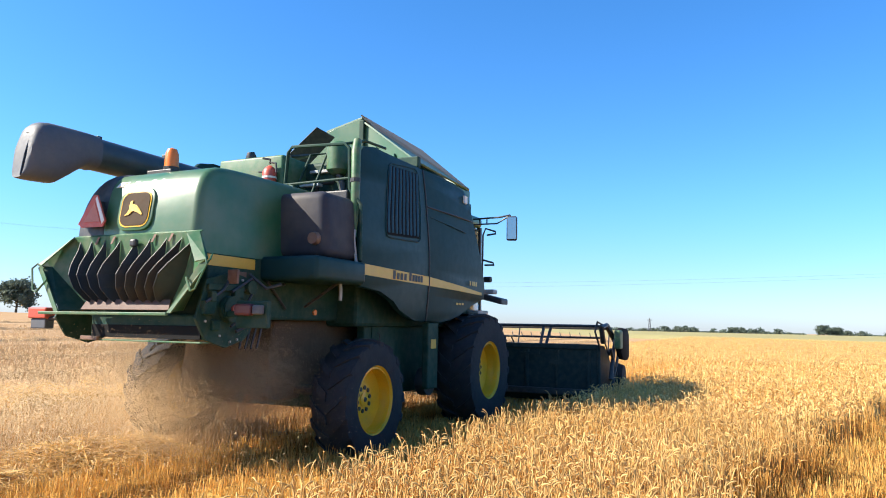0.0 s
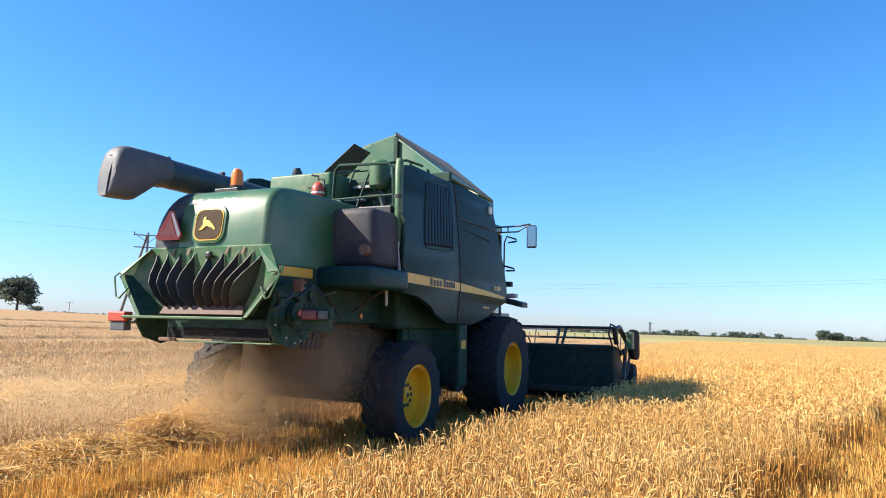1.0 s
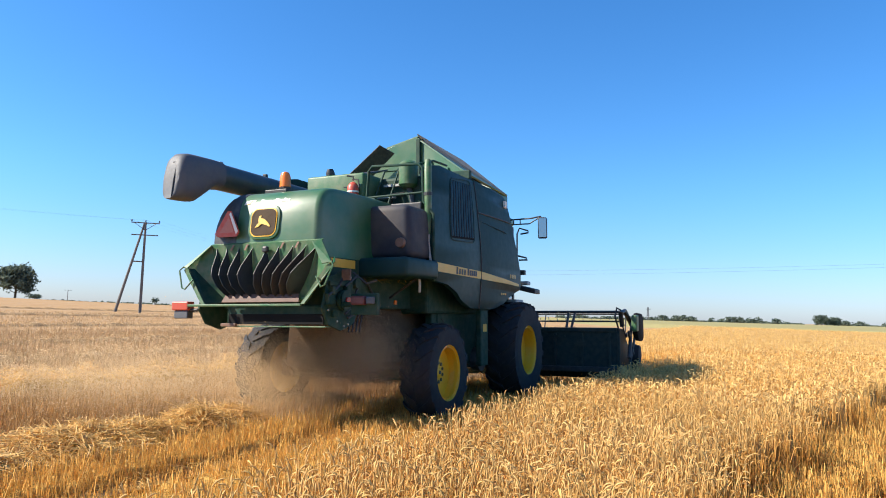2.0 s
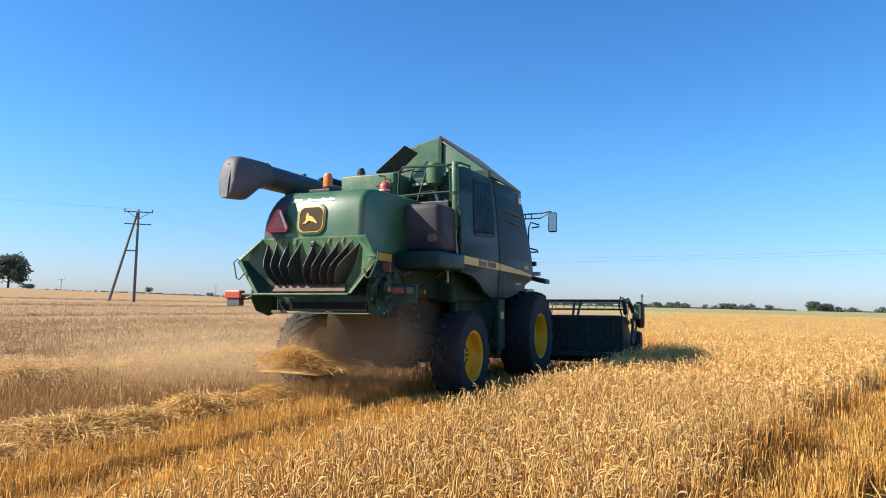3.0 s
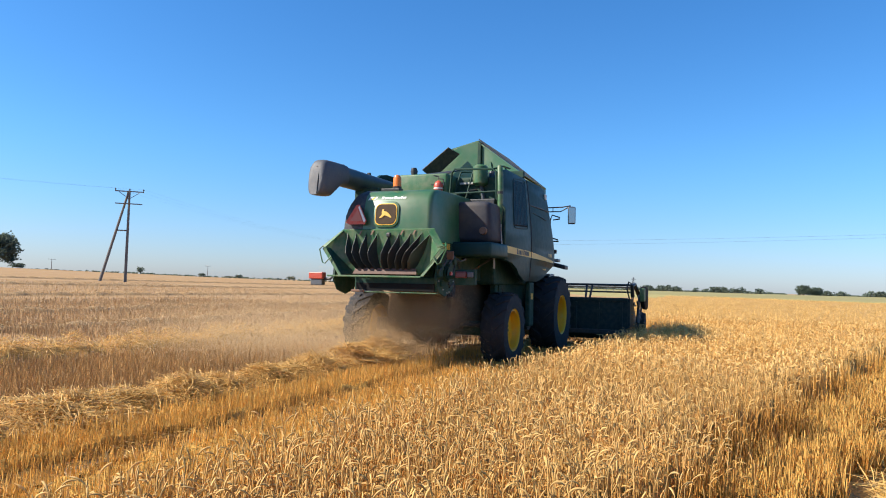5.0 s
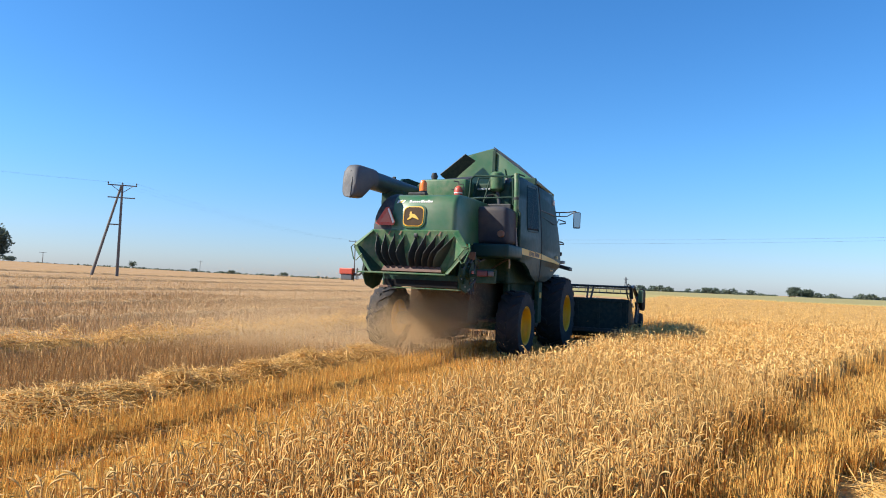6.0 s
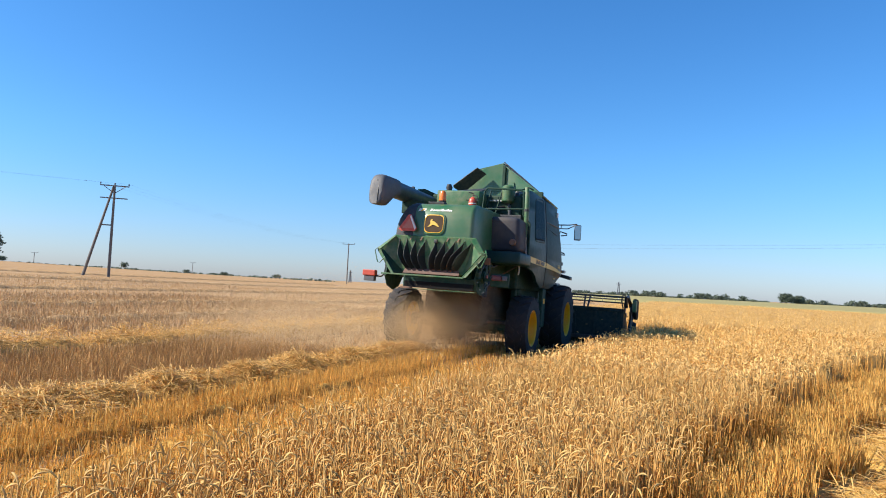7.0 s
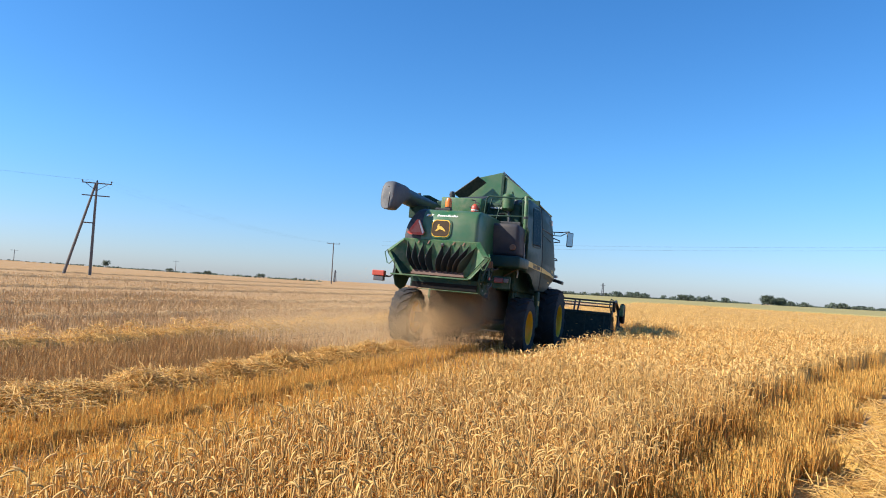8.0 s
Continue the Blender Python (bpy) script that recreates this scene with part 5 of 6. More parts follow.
part("raised_flap", slab_bm([(-1.02, 1.30, 4.10), (-0.40, 1.32, 4.58), (-0.22, 1.55, 4.46), (-0.85, 1.55, 3.93)], 0.03), BLACK, tank, "dark raised rubber flap")
part("cover_post", box_bm(0.19, 0.27, 1.60, 1.68, 3.5, 4.70, bevel=0.01), GREEN_SHEET, tank)
part("cover_brace", tube_bm([(0.5, 1.6, 4.25), (0.62, 1.58, 3.75)], 0.018, 6), GREEN, tank)
part("cover_brace", tube_bm([(0.85, 1.54, 4.1), (0.9, 1.53, 3.8)], 0.018, 6), GREEN, tank)
part("tank_rail", box_bm(0.25, 1.32, 1.40, 1.50, 3.84, 4.0, bevel=0.015), GREEN_SHEET, tank)

# engine deck behind the tank
part("engine_deck", box_bm(-0.9, 1.28, -0.35, 1.6, 3.02, 3.2, bevel=0.02), BLACK, combine)
part("engine_cover", box_bm(-0.80, 0.26, -0.30, 1.3, 3.15, 3.74, bevel=0.035, seg=3), GREEN_DUSTY, combine, "dusty green engine cover", smooth=True)
part("cover_flap", slab_bm([(-0.45, -0.1, 3.75), (0.22, -0.1, 3.76), (0.24, 0.5, 3.92), (-0.2, 0.5, 3.86)], 0.02), BLACK, combine)
part("exhaust_cap", tube_bm([(-0.70, 0.22, 3.70), (-0.70, 0.22, 3.88), (-0.70, 0.20, 3.96)], [0.03, 0.08, 0.05], 12), BLACK, combine, smooth=True)
part("tank_rear_wall", box_bm(0.28, 1.28, 1.2, 1.5, 3.1, 3.82, bevel=0.02), GREEN, combine)
part("air_cleaner", tube_bm([(0.80, 0.15, 3.52), (0.80, 0.15, 3.57), (0.80, 0.15, 3.90), (0.80, 0.15, 3.94)], [0.09, 0.15, 0.15, 0.10], 20), GREEN_DUSTY, combine, "dusty green air cleaner can", smooth=True)
part("intake_pipe", tube_bm([(0.80, 0.15, 3.55), (0.85, 0.18, 3.4), (0.86, 0.2, 3.15)], 0.04, 12), SPOUT, combine, smooth=True)
part("turbo_pipe", tube_bm([(0.95, 0.3, 3.2), (0.98, 0.3, 3.55), (0.95, 0.4, 3.8), (1.0, 0.8, 3.85)], 0.06, 10), BLACK, combine, smooth=True)
part("muffler", tube_bm([(0.35, 0.35, 3.48), (0.40, 0.35, 3.48), (0.70, 0.35, 3.48), (0.74, 0.35, 3.48)], [0.06, 0.13, 0.13, 0.06], 16), RUST, combine, smooth=True)
part("engine_block", box_bm(0.32, 1.15, 0.45, 1.15, 3.15, 3.60, bevel=0.04), BLACK, combine)
part("radiator_hose", tube_bm([(0.5, 0.1, 3.2), (0.56, 0.05, 3.4), (0.7, 0.2, 3.44)], 0.035, 8), BLACK, combine, smooth=True)
lad = part("deck_ladder", tube_bm([(0.32, -0.15, 3.2), (0.40, 0.1, 3.80), (0.66, 0.1, 3.80), (0.60, -0.15, 3.2)], 0.016, 8), GREEN_SHEET, combine, smooth=True)
for z in (3.36, 3.58):
    part("rung", box_bm(0.36, 0.66, -0.08 + (z - 3.36), 0.02 + (z - 3.36), z - 0.02, z + 0.02, bevel=0.006), GREY, lad)
rail = part("deck_rail", tube_bm([(0.36, -0.38, 3.15), (0.40, -0.38, 3.72), (0.46, -0.38, 3.79), (1.24, -0.38, 3.76), (1.31, -0.38, 3.70), (1.33, -0.38, 3.2), (1.49, -0.37, 3.0), (1.50, -0.37, 2.34)], 0.022, 8), GREEN_SHEET, combine, "green tubular deck rail", smooth=True)
part("rail_bar", tube_bm([(0.12, -0.42, 3.30), (0.5, -0.40, 3.31), (1.31, -0.38, 3.33)], 0.018, 8), GREEN_SHEET, rail, smooth=True)
part("rail_bar", tube_bm([(0.45, -0.40, 3.30), (0.56, -0.46, 3.26), (0.6, -0.5, 3.12)], 0.016, 8), GREEN_SHEET, rail, smooth=True)
part("rail_bar", tube_bm([(1.25, -0.38, 3.76), (1.36, -0.1, 3.85), (1.30, 0.5, 3.9)], 0.018, 8), GREEN_SHEET, rail, smooth=True)
part("vent_pipe", tube_bm([(1.40, -0.36, 2.62), (1.40, -0.36, 3.1), (1.38, -0.34, 3.66), (1.34, -0.25, 3.82)], [0.03, 0.055, 0.06, 0.05], 12), GREEN_DUSTY, combine, "pale green pipe beside the side panel", smooth=True)
part("pipe_clamp", tube_bm([(1.39, -0.35, 3.28), (1.39, -0.35, 3.33)], 0.066, 12), BLACK, combine)
part("drain_hose", tube_bm([(1.45, -0.38, 2.3), (1.42, -0.4, 2.6), (1.42, -0.38, 2.7)], 0.02, 8), GREY, combine)
ext = part("fire_extinguisher", tube_bm([(0.12, -0.38, 3.30), (0.12, -0.38, 3.32), (0.12, -0.38, 3.50), (0.12, -0.38, 3.55), (0.12, -0.38, 3.58)], [0.08, 0.09, 0.09, 0.06, 0.02], 16), RED, combine, "red fire extinguisher", smooth=True)
part("valve", tube_bm([(0.12, -0.38, 3.60), (0.12, -0.38, 3.66), (0.02, -0.40, 3.68)], 0.014, 6), BLACK, ext)
part("label", tube_bm([(0.12, -0.38, 3.41), (0.12, -0.38, 3.435)], 0.0925, 16), WHITE, ext)
part("holder", tube_bm([(-0.02, -0.42, 3.50), (0.06, -0.42, 3.49), (0.10, -0.42, 3.48)], 0.012, 6), BLACK, ext)
part("hose", tube_bm([(0.12, -0.39, 3.62), (0.23, -0.40, 3.6), (0.24, -0.40, 3.48)], 0.012, 6), BLACK, ext)

# beacon
bc = part("beacon", tube_bm([(-0.06, -1.82, 3.275), (-0.06, -1.82, 3.30), (-0.06, -1.82, 3.42), (-0.06, -1.82, 3.475), (-0.06, -1.82, 3.49)], [0.078, 0.075, 0.072, 0.05, 0.012], 16), ORANGE, combine, "orange warning beacon", smooth=True)
part("stem", tube_bm([(-0.06, -1.82, 3.06), (-0.06, -1.82, 3.272)], [0.06, 0.085], 10), BLACK, bc)
part("bracket", box_bm(-0.34, 0.02, -1.90, -1.74, 3.19, 3.24, bevel=0.01), BLACK, bc)

# unloading auger folded back along the far side
aug = part("unloading_auger", tube_bm([(-1.15, 1.9, 3.45), (-1.15, -0.6, 3.475), (-1.15, -2.10, 3.49)], [0.185, 0.185, 0.19], 24), SLATE, combine, "long unloading auger tube folded back", smooth=True)
bm = bmesh.new()
rings = []
for y, z1, z0, half in ((-1.98, 3.685, 3.295, 0.196), (-2.12, 3.69, 3.30, 0.197), (-2.22, 3.692, 3.23, 0.197), (-2.34, 3.692, 3.14, 0.197), (-2.46, 3.69, 3.055, 0.196),
                       (-2.58, 3.688, 3.045, 0.186), (-2.66, 3.672, 3.042, 0.178), (-2.72, 3.62, 3.042, 0.163), (-2.765, 3.50, 3.044, 0.138), (-2.79, 3.30, 3.046, 0.095)):
    ring = []
    for k in range(28):
        a = 2 * math.pi * k / 28
        c, sn = math.cos(a), math.sin(a)
        ring.append(bm.verts.new((-1.15 + half * abs(c) ** 0.62 * (1 if c > 0 else -1), y - 0.05 * (0.5 - 0.5 * sn) * (y < -2.5), 0.5 * (z1 + z0) + 0.5 * (z1 - z0) * abs(sn) ** 0.72 * (1 if sn > 0 else -1))))
    rings.append(ring)
for p0, p1 in zip(rings, rings[1:]):
    for k in range(28):
        bm.faces.new((p0[k], p0[(k + 1) % 28], p1[(k + 1) % 28], p1[k]))
bm.faces.new(rings[0])
bm.faces.new(rings[-1])
bmesh.ops.recalc_face_normals(bm, faces=bm.faces)
part("spout", bm, SPOUT, aug, "grey rubber auger spout", smooth=True)
part("seam", tube_bm([(-1.10, -2.745, 3.52), (-1.095, -2.80, 3.30), (-1.09, -2.835, 3.07)], 0.010, 6), BLACK, aug)
part("spout_hinge", tube_bm([(-1.31, -2.70, 3.53), (-1.15, -2.745, 3.54), (-1.0, -2.70, 3.53)], 0.013, 8), BLACK, aug)
for z in (3.12, 3.24, 3.36):
    part("bolt", bolts(bmesh.new(), [(-1.075, -2.81 + (z - 3.05) * 0.16, z)], 0.012, 0.016), BLACK, aug)
part("auger_elbow", tube_bm([(-1.15, 1.8, 3.45), (-1.12, 2.0, 3.3), (-1.1, 2.1, 2.6)], 0.19, 14), GREEN_SHEET, aug, smooth=True)
for y in (-1.9, -0.9):
    part("clip", box_bm(-1.18, -1.12, y - 0.03, y + 0.03, 3.66, 3.71, bevel=0.006), BLACK, aug)
part("auger_rest", box_bm(-1.2, -0.7, -1.35, -1.25, 3.05, 3.34, bevel=0.01), GREEN_SHEET, combine)

# cab, steps and mirrors at the front
cab = part("cab", box_bm(-0.78, 0.78, 3.95, 5.2, 1.75, 3.45, bevel=0.08, seg=3, shape=lambda v: Vector((v.x * (1 if v.z < 2 else 0.96), v.y + (0.12 if v.y > 5 and v.z < 2 else 0), v.z))), GLASS, combine, "glazed driver's cab", smooth=True)
part("cab_roof", box_bm(-0.80, 0.80, 3.85, 5.2, 3.45, 3.66, bevel=0.07, seg=3), GREEN, cab, smooth=True)
part("cab_floor", box_bm(-0.80, 0.80, 3.9, 5.2, 1.6, 1.8, bevel=0.03), BLACK, cab)
for x in (-0.75, 0.75):
    for y in (4.0, 5.15):
        part("cab_post", box_bm(x - 0.04, x + 0.04, y - 0.04, y + 0.04, 1.8, 3.46, bevel=0.01), BLACK, cab)
part("cab_rear_wall", box_bm(-0.74, 0.74, 3.92, 3.97, 1.8, 3.45, bevel=0.01), GREEN_SHEET, cab)
part("driver_seat", box_bm(-0.25, 0.25, 4.3, 4.9, 1.8, 2.3, bevel=0.06), BLACK, cab)
for s in (1, -1):
    ma = part("mirror_arm", tube_bm([(s * 0.95, 4.36, 3.51), (s * 1.45, 4.36, 3.52), (s * 1.66, 4.36, 3.55), (s * 1.69, 4.36, 3.5)], 0.016, 8), BLACK, combine, smooth=True)
    part("arm_bar", tube_bm([(s * 0.95, 4.36, 3.41), (s * 1.42, 4.36, 3.41), (s * 1.62, 4.36, 3.52)], 0.014, 8), BLACK, ma, smooth=True)
    for k in (1.08, 1.22):
        part("arm_bar", tube_bm([(s * k, 4.36, 3.41), (s * k, 4.36, 3.51)], 0.012, 6), BLACK, ma)
    mh = part("mirror", box_bm(*sorted((s * 1.60, s * 1.79)), 4.33, 4.41, 3.09, 3.53, bevel=0.035, seg=3), BLACK, combine, "upright black wing mirror", smooth=True)
    part("mirror_glass", box_bm(*sorted((s * 1.617, s * 1.772)), 4.320, 4.328, 3.115, 3.505, bevel=0.002), MIRROR, mh)
    for piece in (mh, *mh.children):
        piece.data.transform(Matrix.Translation((s * 1.69, 4.37, 0)) @ Matrix.Rotation(radians(14 * s), 4, "Z") @ Matrix.Translation((-s * 1.69, -4.37, 0)))
part("grab_rail", tube_bm([(1.16, 4.30, 2.1), (1.17, 4.30, 3.2), (1.22, 4.30, 3.32), (1.40, 4.32, 3.26), (1.41, 4.32, 3.22), (1.24, 4.32, 3.2)], 0.017, 8), BLACK, combine, smooth=True)
part("grab_rail", tube_bm([(1.18, 4.3, 2.75), (1.36, 4.32, 2.70), (1.38, 4.32, 2.66), (1.2, 4.32, 2.66)], 0.017, 8), BLACK, combine, smooth=True)
part("work_lamp", box_bm(1.2, 1.34, 4.25, 4.35, 2.35, 2.45, bevel=0.02), BLACK, combine)
part("work_lamp", box_bm(1.18, 1.42, 4.2, 4.4, 2.14, 2.22, bevel=0.02), GREY, combine)
part("cab_step", box_bm(1.1, 1.60, 4.12, 4.45, 1.95, 2.05, bevel=0.02, shape=lambda v: Vector((v.x, v.y, v.z + (0.12 if v.x < 1.3 else 0)))), BLACK, combine, "dark cab step")
part("step_plate", box_bm(1.0, 1.32, 3.75, 4.2, 1.78, 1.84, bevel=0.01), GREY, combine)

# feeder house and header
part("feeder_house", prism_bm([(4.2, 1.7), (4.0, 1.1), (5.85, 0.35), (5.95, 1.0)], "x", -0.7, 0.7, 0.02), GREEN_SHEET, combine)
HX = 2.86
header = part("header", prism_bm([(5.88, 0.32), (5.88, 1.20), (5.95, 1.24), (5.97, 1.2), (5.97, 0.40), (6.9, 0.20), (7.1, 0.16), (7.1, 0.12), (6.1, 0.16)], "x", -HX, HX), HEADER, combine, "wide dark cutting header")
for x in np.arange(-2.7, 2.8, 0.6):
    part("back_rib", box_bm(x - 0.03, x + 0.03, 5.83, 5.88, 0.36, 1.14, bevel=0.008), HEADER, header)
part("top_beam", box_bm(-HX, HX, 5.84, 5.97, 1.16, 1.26, bevel=0.02), HEADER, header)
part("low_beam", box_bm(-HX, HX, 5.78, 5.88, 0.30, 0.42, bevel=0.02), BLACK, header)
part("header_plate", box_bm(1.95, 2.2, 5.825, 5.835, 0.86, 0.95, bevel=0.002), HEADER, header)
part("header_plate", box_bm(1.35, 1.75, 5.825, 5.835, 1.04, 1.09, bevel=0.002), HEADER, header)
part("auger_roller", tube_bm([(-2.9, 6.3, 0.62), (2.9, 6.3, 0.62)], 0.28, 18), HEADER, header, smooth=True)
for s in (1, -1):
    end = part("end_sheet", prism_bm([(5.85, 0.25), (5.85, 1.25), (6.25, 1.22), (7.0, 0.72), (7.75, 0.28), (7.9, 0.12), (6.2, 0.12)], "x", *sorted((s * 2.865, s * 2.92)), 0.012), HEADER, header)
    part("divider", prism_bm([(6.9, 0.62), (7.75, 0.34), (8.05, 0.14), (7.0, 0.12)], "x", *sorted((s * 2.96, s * 3.10)), 0.03), HEADER, header)
    part("reel_arm", tube_bm([(s * 3.0, 5.75, 1.30), (s * 3.0, 5.6, 1.58), (s * 3.02, 5.95, 1.62), (s * 3.06, 6.75, 1.22)], 0.05, 8), BLACK, header, smooth=True)
    part("reel_cylinder", tube_bm([(s * 3.1, 5.9, 0.62), (s * 3.1, 6.3, 1.35)], [0.045, 0.03], 10), BLACK, header, smooth=True)
    part("hydraulic_hose", tube_bm([(s * 2.92, 5.82, 1.2), (s * 2.86, 5.7, 1.5), (s * 2.9, 5.72, 1.68), (s * 3.04, 5.95, 1.58), (s * 3.12, 6.3, 1.38)], 0.02, 6), BLACK, header, smooth=True)
    part("drive_strut", tube_bm([(s * 3.1, 5.92, 1.18), (s * 3.12, 6.45, 0.55)], 0.03, 8), BLACK, header, smooth=True)
    part("drive_strut", tube_bm([(s * 3.1, 6.0, 0.5), (s * 3.14, 6.35, 1.0), (s * 3.12, 6.6, 1.3)], 0.026, 8), BLACK, header, smooth=True)
    part("drive_shield", prism_bm([(6.25, 1.12), (6.28, 1.52), (6.42, 1.58), (6.9, 1.56), (7.02, 1.45), (7.02, 1.02), (6.9, 0.94), (6.4, 0.98)], "x", *sorted((s * 3.12, s * 3.24)), 0.04), PIT, header, "dark rounded reel drive shield", smooth=True)
    part("shield_mark", box_bm(*sorted((s * 3.14, s * 3.26)), 6.02, 6.28, 1.18, 1.53, bevel=0.03), GREEN_DUSTY, header, "bright green cover corner")
    part("gauge_disc", tube_bm([(s * 3.10, 6.55, 0.66), (s * 3.22, 6.55, 0.66)], [0.24, 0.2], 20), RUBBER, header, smooth=True)
for x in (-1.8, 1.8):
    part("reel_support", slab_bm([(x - 0.08, 5.92, 1.24), (x - 0.03, 5.92, 1.24), (x - 0.05, 6.2, 1.58), (x - 0.10, 6.2, 1.58)], 0.03), BLACK, header)
    part("reel_support", slab_bm([(x + 0.08, 5.92, 1.24), (x + 0.03, 5.92, 1.24), (x + 0.05, 6.2, 1.58), (x + 0.10, 6.2, 1.58)], 0.03), BLACK, header)
part("reel_beam", tube_bm([(-2.95, 6.2, 1.60), (2.95, 6.2, 1.60)], 0.03, 8), BLACK, header)
# reel: turns on its shaft
REEL_AT = (0.0, 6.85, 1.08)
reel = part("reel", tube_bm([(-2.9, 0, 0), (2.9, 0, 0)], 0.06, 10), BLACK, combine, "dark pick-up reel with tines", smooth=True)
reel.location = REEL_AT
for k in range(5):
    a = 2 * math.pi * k / 5
    c, s = math.cos(a), math.sin(a)
    part("bat", tube_bm([(-2.88, 0.5 * c, 0.5 * s), (2.88, 0.5 * c, 0.5 * s)], 0.022, 6), BLACK, reel)
    tine = part("tine", tube_bm([(0, 0.5 * c, 0.5 * s), (0, 0.62 * c + 0.03 * s, 0.62 * s - 0.03 * c)], 0.008, 4), GREY, reel)
    for i, x in enumerate(np.arange(-2.8, 2.81, 0.2)):
        tine2 = tine if i == 0 else new("tine", tine.data)
        tine2.parent = reel
        tine2.location.x = float(x)
    for x in (-2.85, -0.95, 0.95, 2.85):
        part("spoke", tube_bm([(x, 0, 0), (x, 0.5 * c, 0.5 * s)], 0.016, 5), BLACK, reel)


# ---- straw, cut wheat and dust that go with the machine ----
def machine_at(t):
    """The machine's place on the ground at a time."""
    ts = [r[0] for r in MACHINE_ROWS]
    return float(np.interp(t, ts, [r[1] for r in MACHINE_ROWS])), float(np.interp(t, ts, [r[2] for r in MACHINE_ROWS]))


def time_at(y):
    """When the machine's rear axle passes y."""
    return float(np.interp(y, [r[2] for r in MACHINE_ROWS], [r[0] for r in MACHINE_ROWS]))


def clump(seed, n=3000):
    r = np.random.default_rng(seed)
    core = heap_core(bmesh.new(), 0.0, -0.52, 0.52, 0.52, 0.25, seed)
    ob = part("straw_clump", core, CANOPY)
    h = heap(n, 0.0, -0.58, 0.58, 0.62, 0.30, seed, 0.04)
    loose = scatter("loose_straw", STRAWS, h, STRAW, r, size=(0.6, 1.2), lean=0.0)
    loose.parent = ob
    return tagged(ob, "clump of fresh straw dropped behind the harvester", "straw", group="fresh straw behind the harvester", kind="stuff")


CLUMPS = []
shapes = [clump(31), clump(32), clump(33), clump(34)]
for i in range(12):
    y = SWATH_END + 0.25 + 0.76 * i
    ob = shapes[i] if i < 4 else copy_thing(shapes[i % 4], pose(0, 0, 0))
    CLUMPS.append((ob, y))

# wheat still standing in the lane ahead of the knife, in bands that are cut one by one
BANDS = []
LANE_X = -5.82
for i in range(9):
    y = LANE_START - 0.56 - 1.12 * i
    if i == 0:
        q = np.stack([rng.uniform(-2.9, 2.9, 420), rng.uniform(-0.5, 0.5, 420), np.zeros(420)], -1)
        band = scatter("wheat_band", FAR_WHEAT, q, WHEAT, rng)
        tagged(band, "band of ripe wheat standing before the cutting header", "wheat", group="wheat before the header", kind="stuff")
    else:
        band = copy_thing(BANDS[0][0], pose(0, 0, 0))
    BANDS.append((band, y))


def grain_cloud(name, n, centre, spread, size, mat, seed, label, skew=(0.0, 0.0), clumpy=0.0):
    """A cloud of fine grains hanging in the air: each one a tiny four-sided flake."""
    r = np.random.default_rng(seed)
    c = r.normal(0, 1, (n, 3))
    if clumpy:
        hubs = r.normal(0, 0.8, (40, 3))
        pick = r.integers(0, 40, n)
        c = c * (1 - clumpy) + (hubs[pick] + r.normal(0, 0.32, (n, 3))) * clumpy
    c = c[np.linalg.norm(c, axis=1) < 2.2] * np.array(spread) + np.array(centre)
    c[:, 0] += skew[0] * (c[:, 1] - centre[1])
    c[:, 2] += skew[1] * (c[:, 1] - centre[1])
    c = c[c[:, 2] > 0.04]
    n = len(c)
    s = size * np.minimum(r.lognormal(0, 0.3, n), 1.35)[:, None, None]
    v = (c[:, None] + r.normal(0, 0.55, (n, 3, 3)) * s).reshape(-1, 3)
    f = np.arange(3 * n).reshape(-1, 3)
    return tagged(mesh_object(name, v, f, mat), label, "dust", kind="stuff")


DUSTS = [
    (grain_cloud("dust_cloud", 300000, (0.40, -1.30, 0.98), (0.50, 0.50, 0.36), 0.0044, SHADE_DUST, 41, "dense brown dust billowing under the harvester's rear", clumpy=0.4), 0.0, 0.05),
    (grain_cloud("dust_cloud", 290000, (-0.06, -1.75, 0.74), (0.56, 0.44, 0.42), 0.0040, DUST, 42, "brown dust and chaff blowing out behind the harvester", skew=(0.35, 0.1), clumpy=0.35), 0.35, 0.12),
    (grain_cloud("dust_haze", 200000, (-2.3, -2.2, 0.50), (1.9, 1.6, 0.46), 0.0066, HAZE_DUST, 43, "thin tan dust drifting over the stubble", skew=(0.2, 0.0), clumpy=0.35), 0.6, 0.2),
    (grain_cloud("dust_haze", 60000, (-3.6, 2.5, 0.8), (2.2, 2.8, 0.6), 0.0072, HAZE_DUST, 44, "thin tan dust drifting beyond the harvester", clumpy=0.3), 0.4, 0.15),
]
CHAFFS = [(grain_cloud("falling_chaff", 5000, (-0.25 + 0.3 * k, -1.95 - 0.1 * k, 0.75), (0.24, 0.16, 0.42), 0.0034, SHADE_CHAFF, 50 + k, "stream of falling straw and chaff under the spreader", clumpy=0.3), 0.37 * k) for k in range(2)]


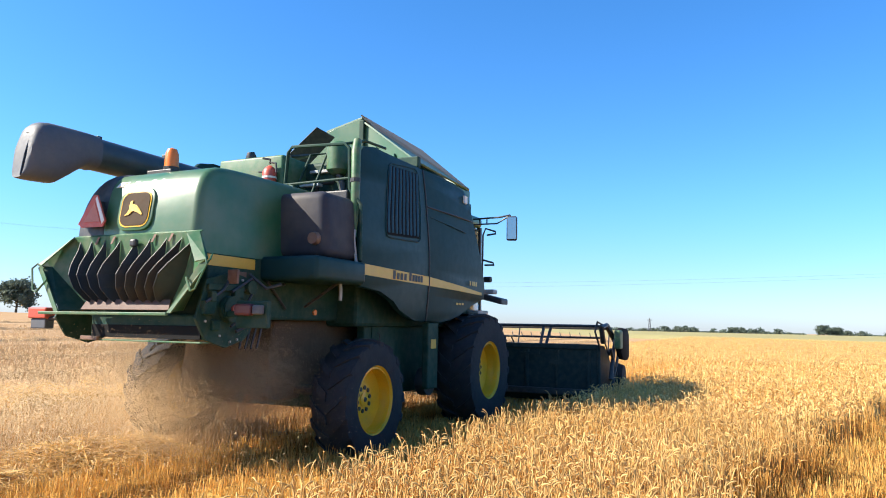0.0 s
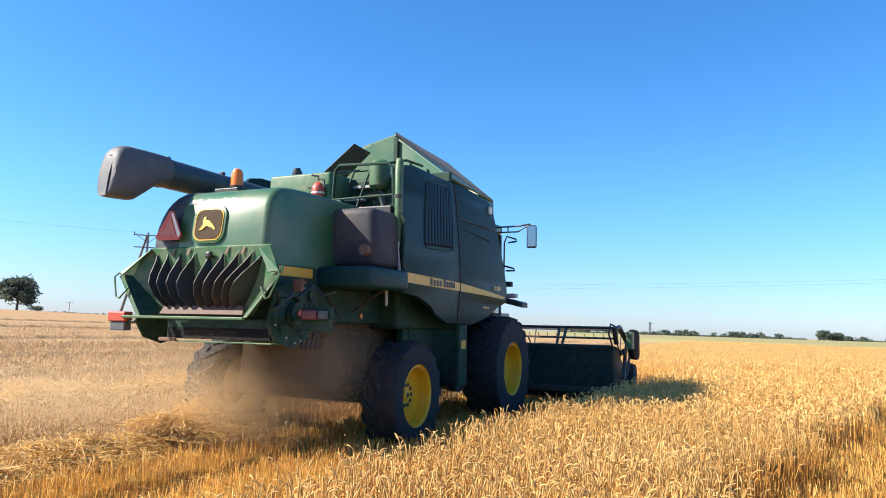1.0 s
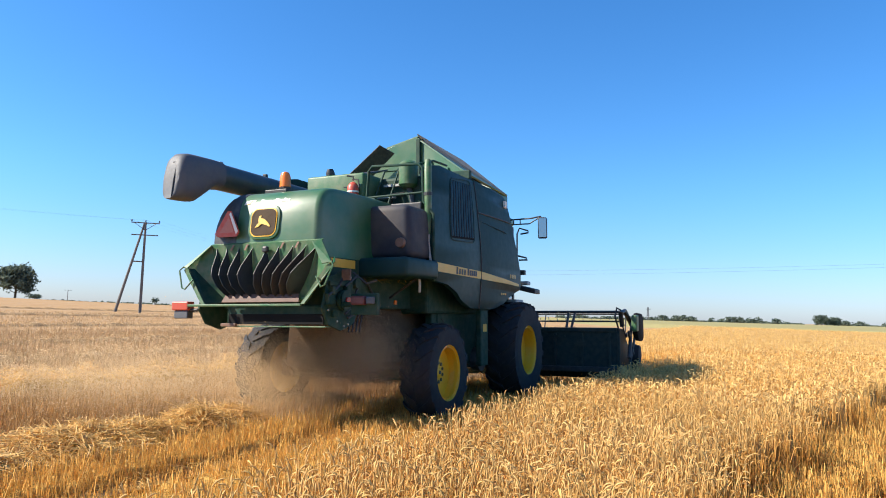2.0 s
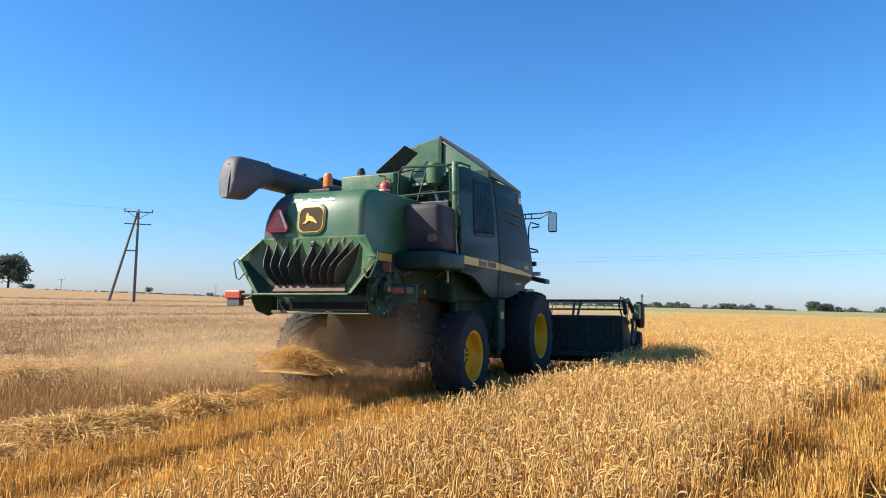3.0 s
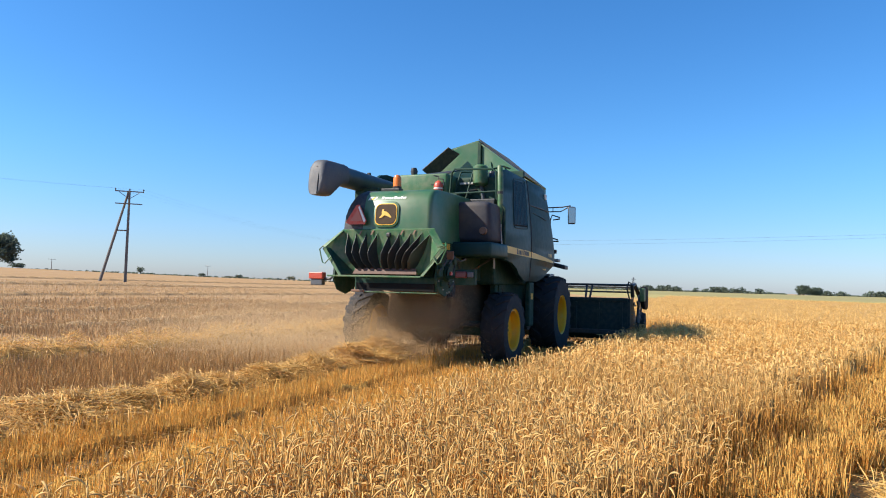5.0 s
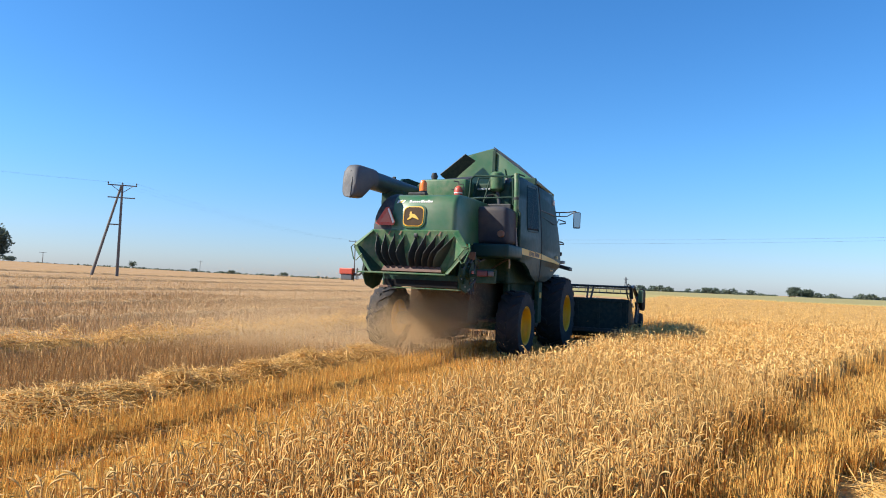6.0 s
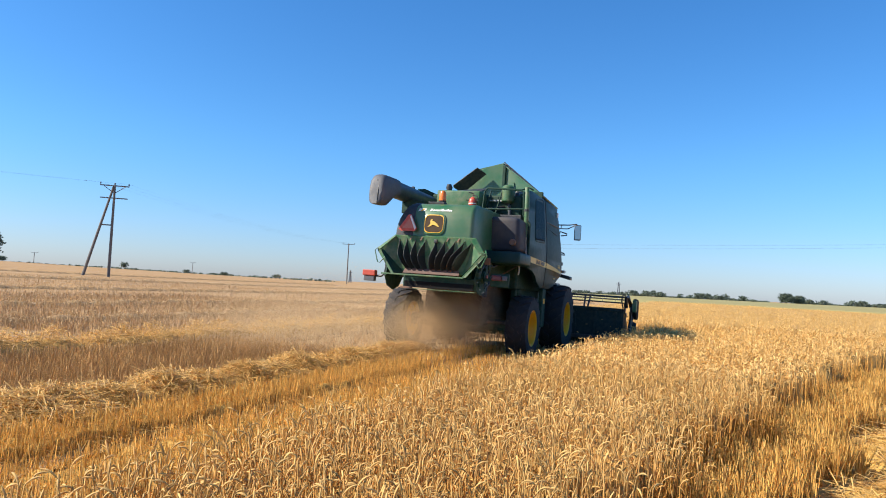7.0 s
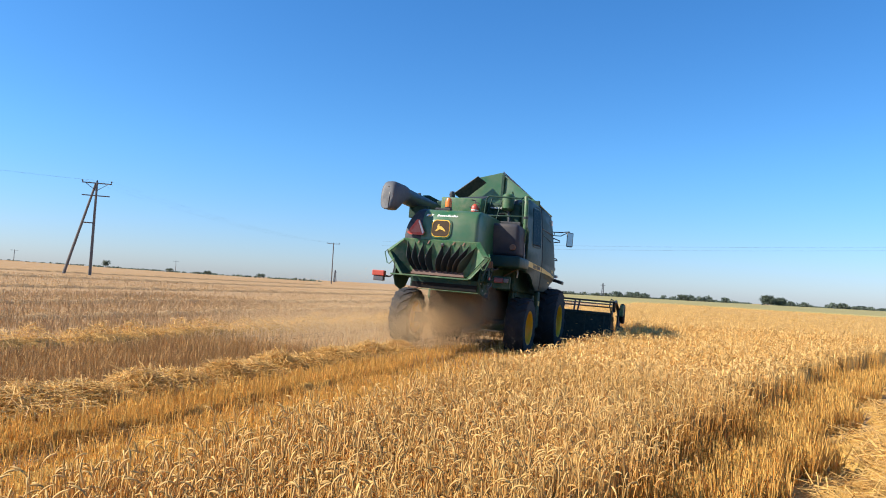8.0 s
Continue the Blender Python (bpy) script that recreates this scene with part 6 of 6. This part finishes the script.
def motions():
    walk(combine, [(t, pose(x, y, z, rx, ry, rz)) for t, x, y, z, rx, ry, rz in MACHINE_ROWS])
    start = MACHINE_ROWS[0][2]
    for wheel, r, (x, y) in WHEELS:
        rows = []
        for k in range(17):
            t = k * 0.5
            rows.append((t, pose(x, y, r, -math.degrees((machine_at(t)[1] - start) / r), 0, 0)))
        walk(wheel, rows)
    walk(reel, [(k * 0.4, pose(*REEL_AT, -58.0 * k, 0, 0)) for k in range(21)])
    for i, (ob, y) in enumerate(CLUMPS):
        drop = min(8.0, max(0.0, time_at(y + 1.75)))
        rows = []
        for t in np.arange(0, drop - 0.3, 0.4):
            x0, y0 = machine_at(t)
            rows.append((float(t), pose(x0, y0 + 1.7, 2.4, 0, 0, 0)))
        x0, y0 = machine_at(drop)
        if drop > 0:
            if rows and drop - rows[-1][0] < 0.15:
                rows.pop()
            rows.append((drop, pose(x0, y0 - 1.2, 1.5, 0, 0, 0)))
        else:
            rows.append((0.0, pose(SWATH_X + 0.09 * math.sin(i * 2.1), y, 0.0, 0, 0, 0)))
        rest = pose(SWATH_X + 0.09 * math.sin(i * 2.1), y, 0.0, 0, 0, 8 * math.sin(i * 1.7))
        if drop < 7.5:
            rows.append((drop + 0.4, rest))
            rows.append((8.0, rest))
        elif drop < 8.0:
            rows.append((8.0, pose(x0, y0 - 1.6, 0.6, 0, 0, 0)))
        walk(ob, rows)
    for i, (ob, y) in enumerate(BANDS):
        cut_at = time_at(y - 7.35)
        stand = pose(LANE_X, y, 0.0)
        if cut_at >= 8.0 or y - 7.35 > MACHINE_ROWS[-1][2]:
            walk(ob, [(0, stand), (8.0, stand)])
            continue
        rows = []
        if cut_at > 0.05:
            rows += [(0, stand), (cut_at, stand)]
        for t in sorted({min(8.0, cut_at + 0.5)} | {k * 0.5 for k in range(17) if k * 0.5 > cut_at + 0.6} | {8.0} | ({0.0} if cut_at <= 0.05 else set())):
            x0, y0 = machine_at(t)
            rows.append((t, pose(x0, y0 + 6.62, 0.26, 78, 0, 0)))
        walk(ob, rows)
    for k, (ob, back, drift) in enumerate(DUSTS):
        rows = []
        for i in range(17):
            t = i * 0.5
            x0, y0 = machine_at(t)
            rows.append((t, pose(x0 + drift * math.sin(t * 1.3 + k), y0 - back * math.sin(t * 0.9 + k) * 0.6, 0.05 * math.sin(t * 1.7 + k), 0, 0, 7 * math.sin(t * 0.8 + k))))
        walk(ob, rows)
    for k, (ob, phase) in enumerate(CHAFFS):
        rows = []
        for i in range(33):
            t = i * 0.25
            x0, y0 = machine_at(t)
            rows.append((t, pose(x0 + 0.05 * math.sin(t * 5 + k), y0, 0.22 * math.sin(t * 6.0 + phase * 9), 0, 0, 12 * math.sin(t * 3.1 + k))))
        walk(ob, rows)


motions()
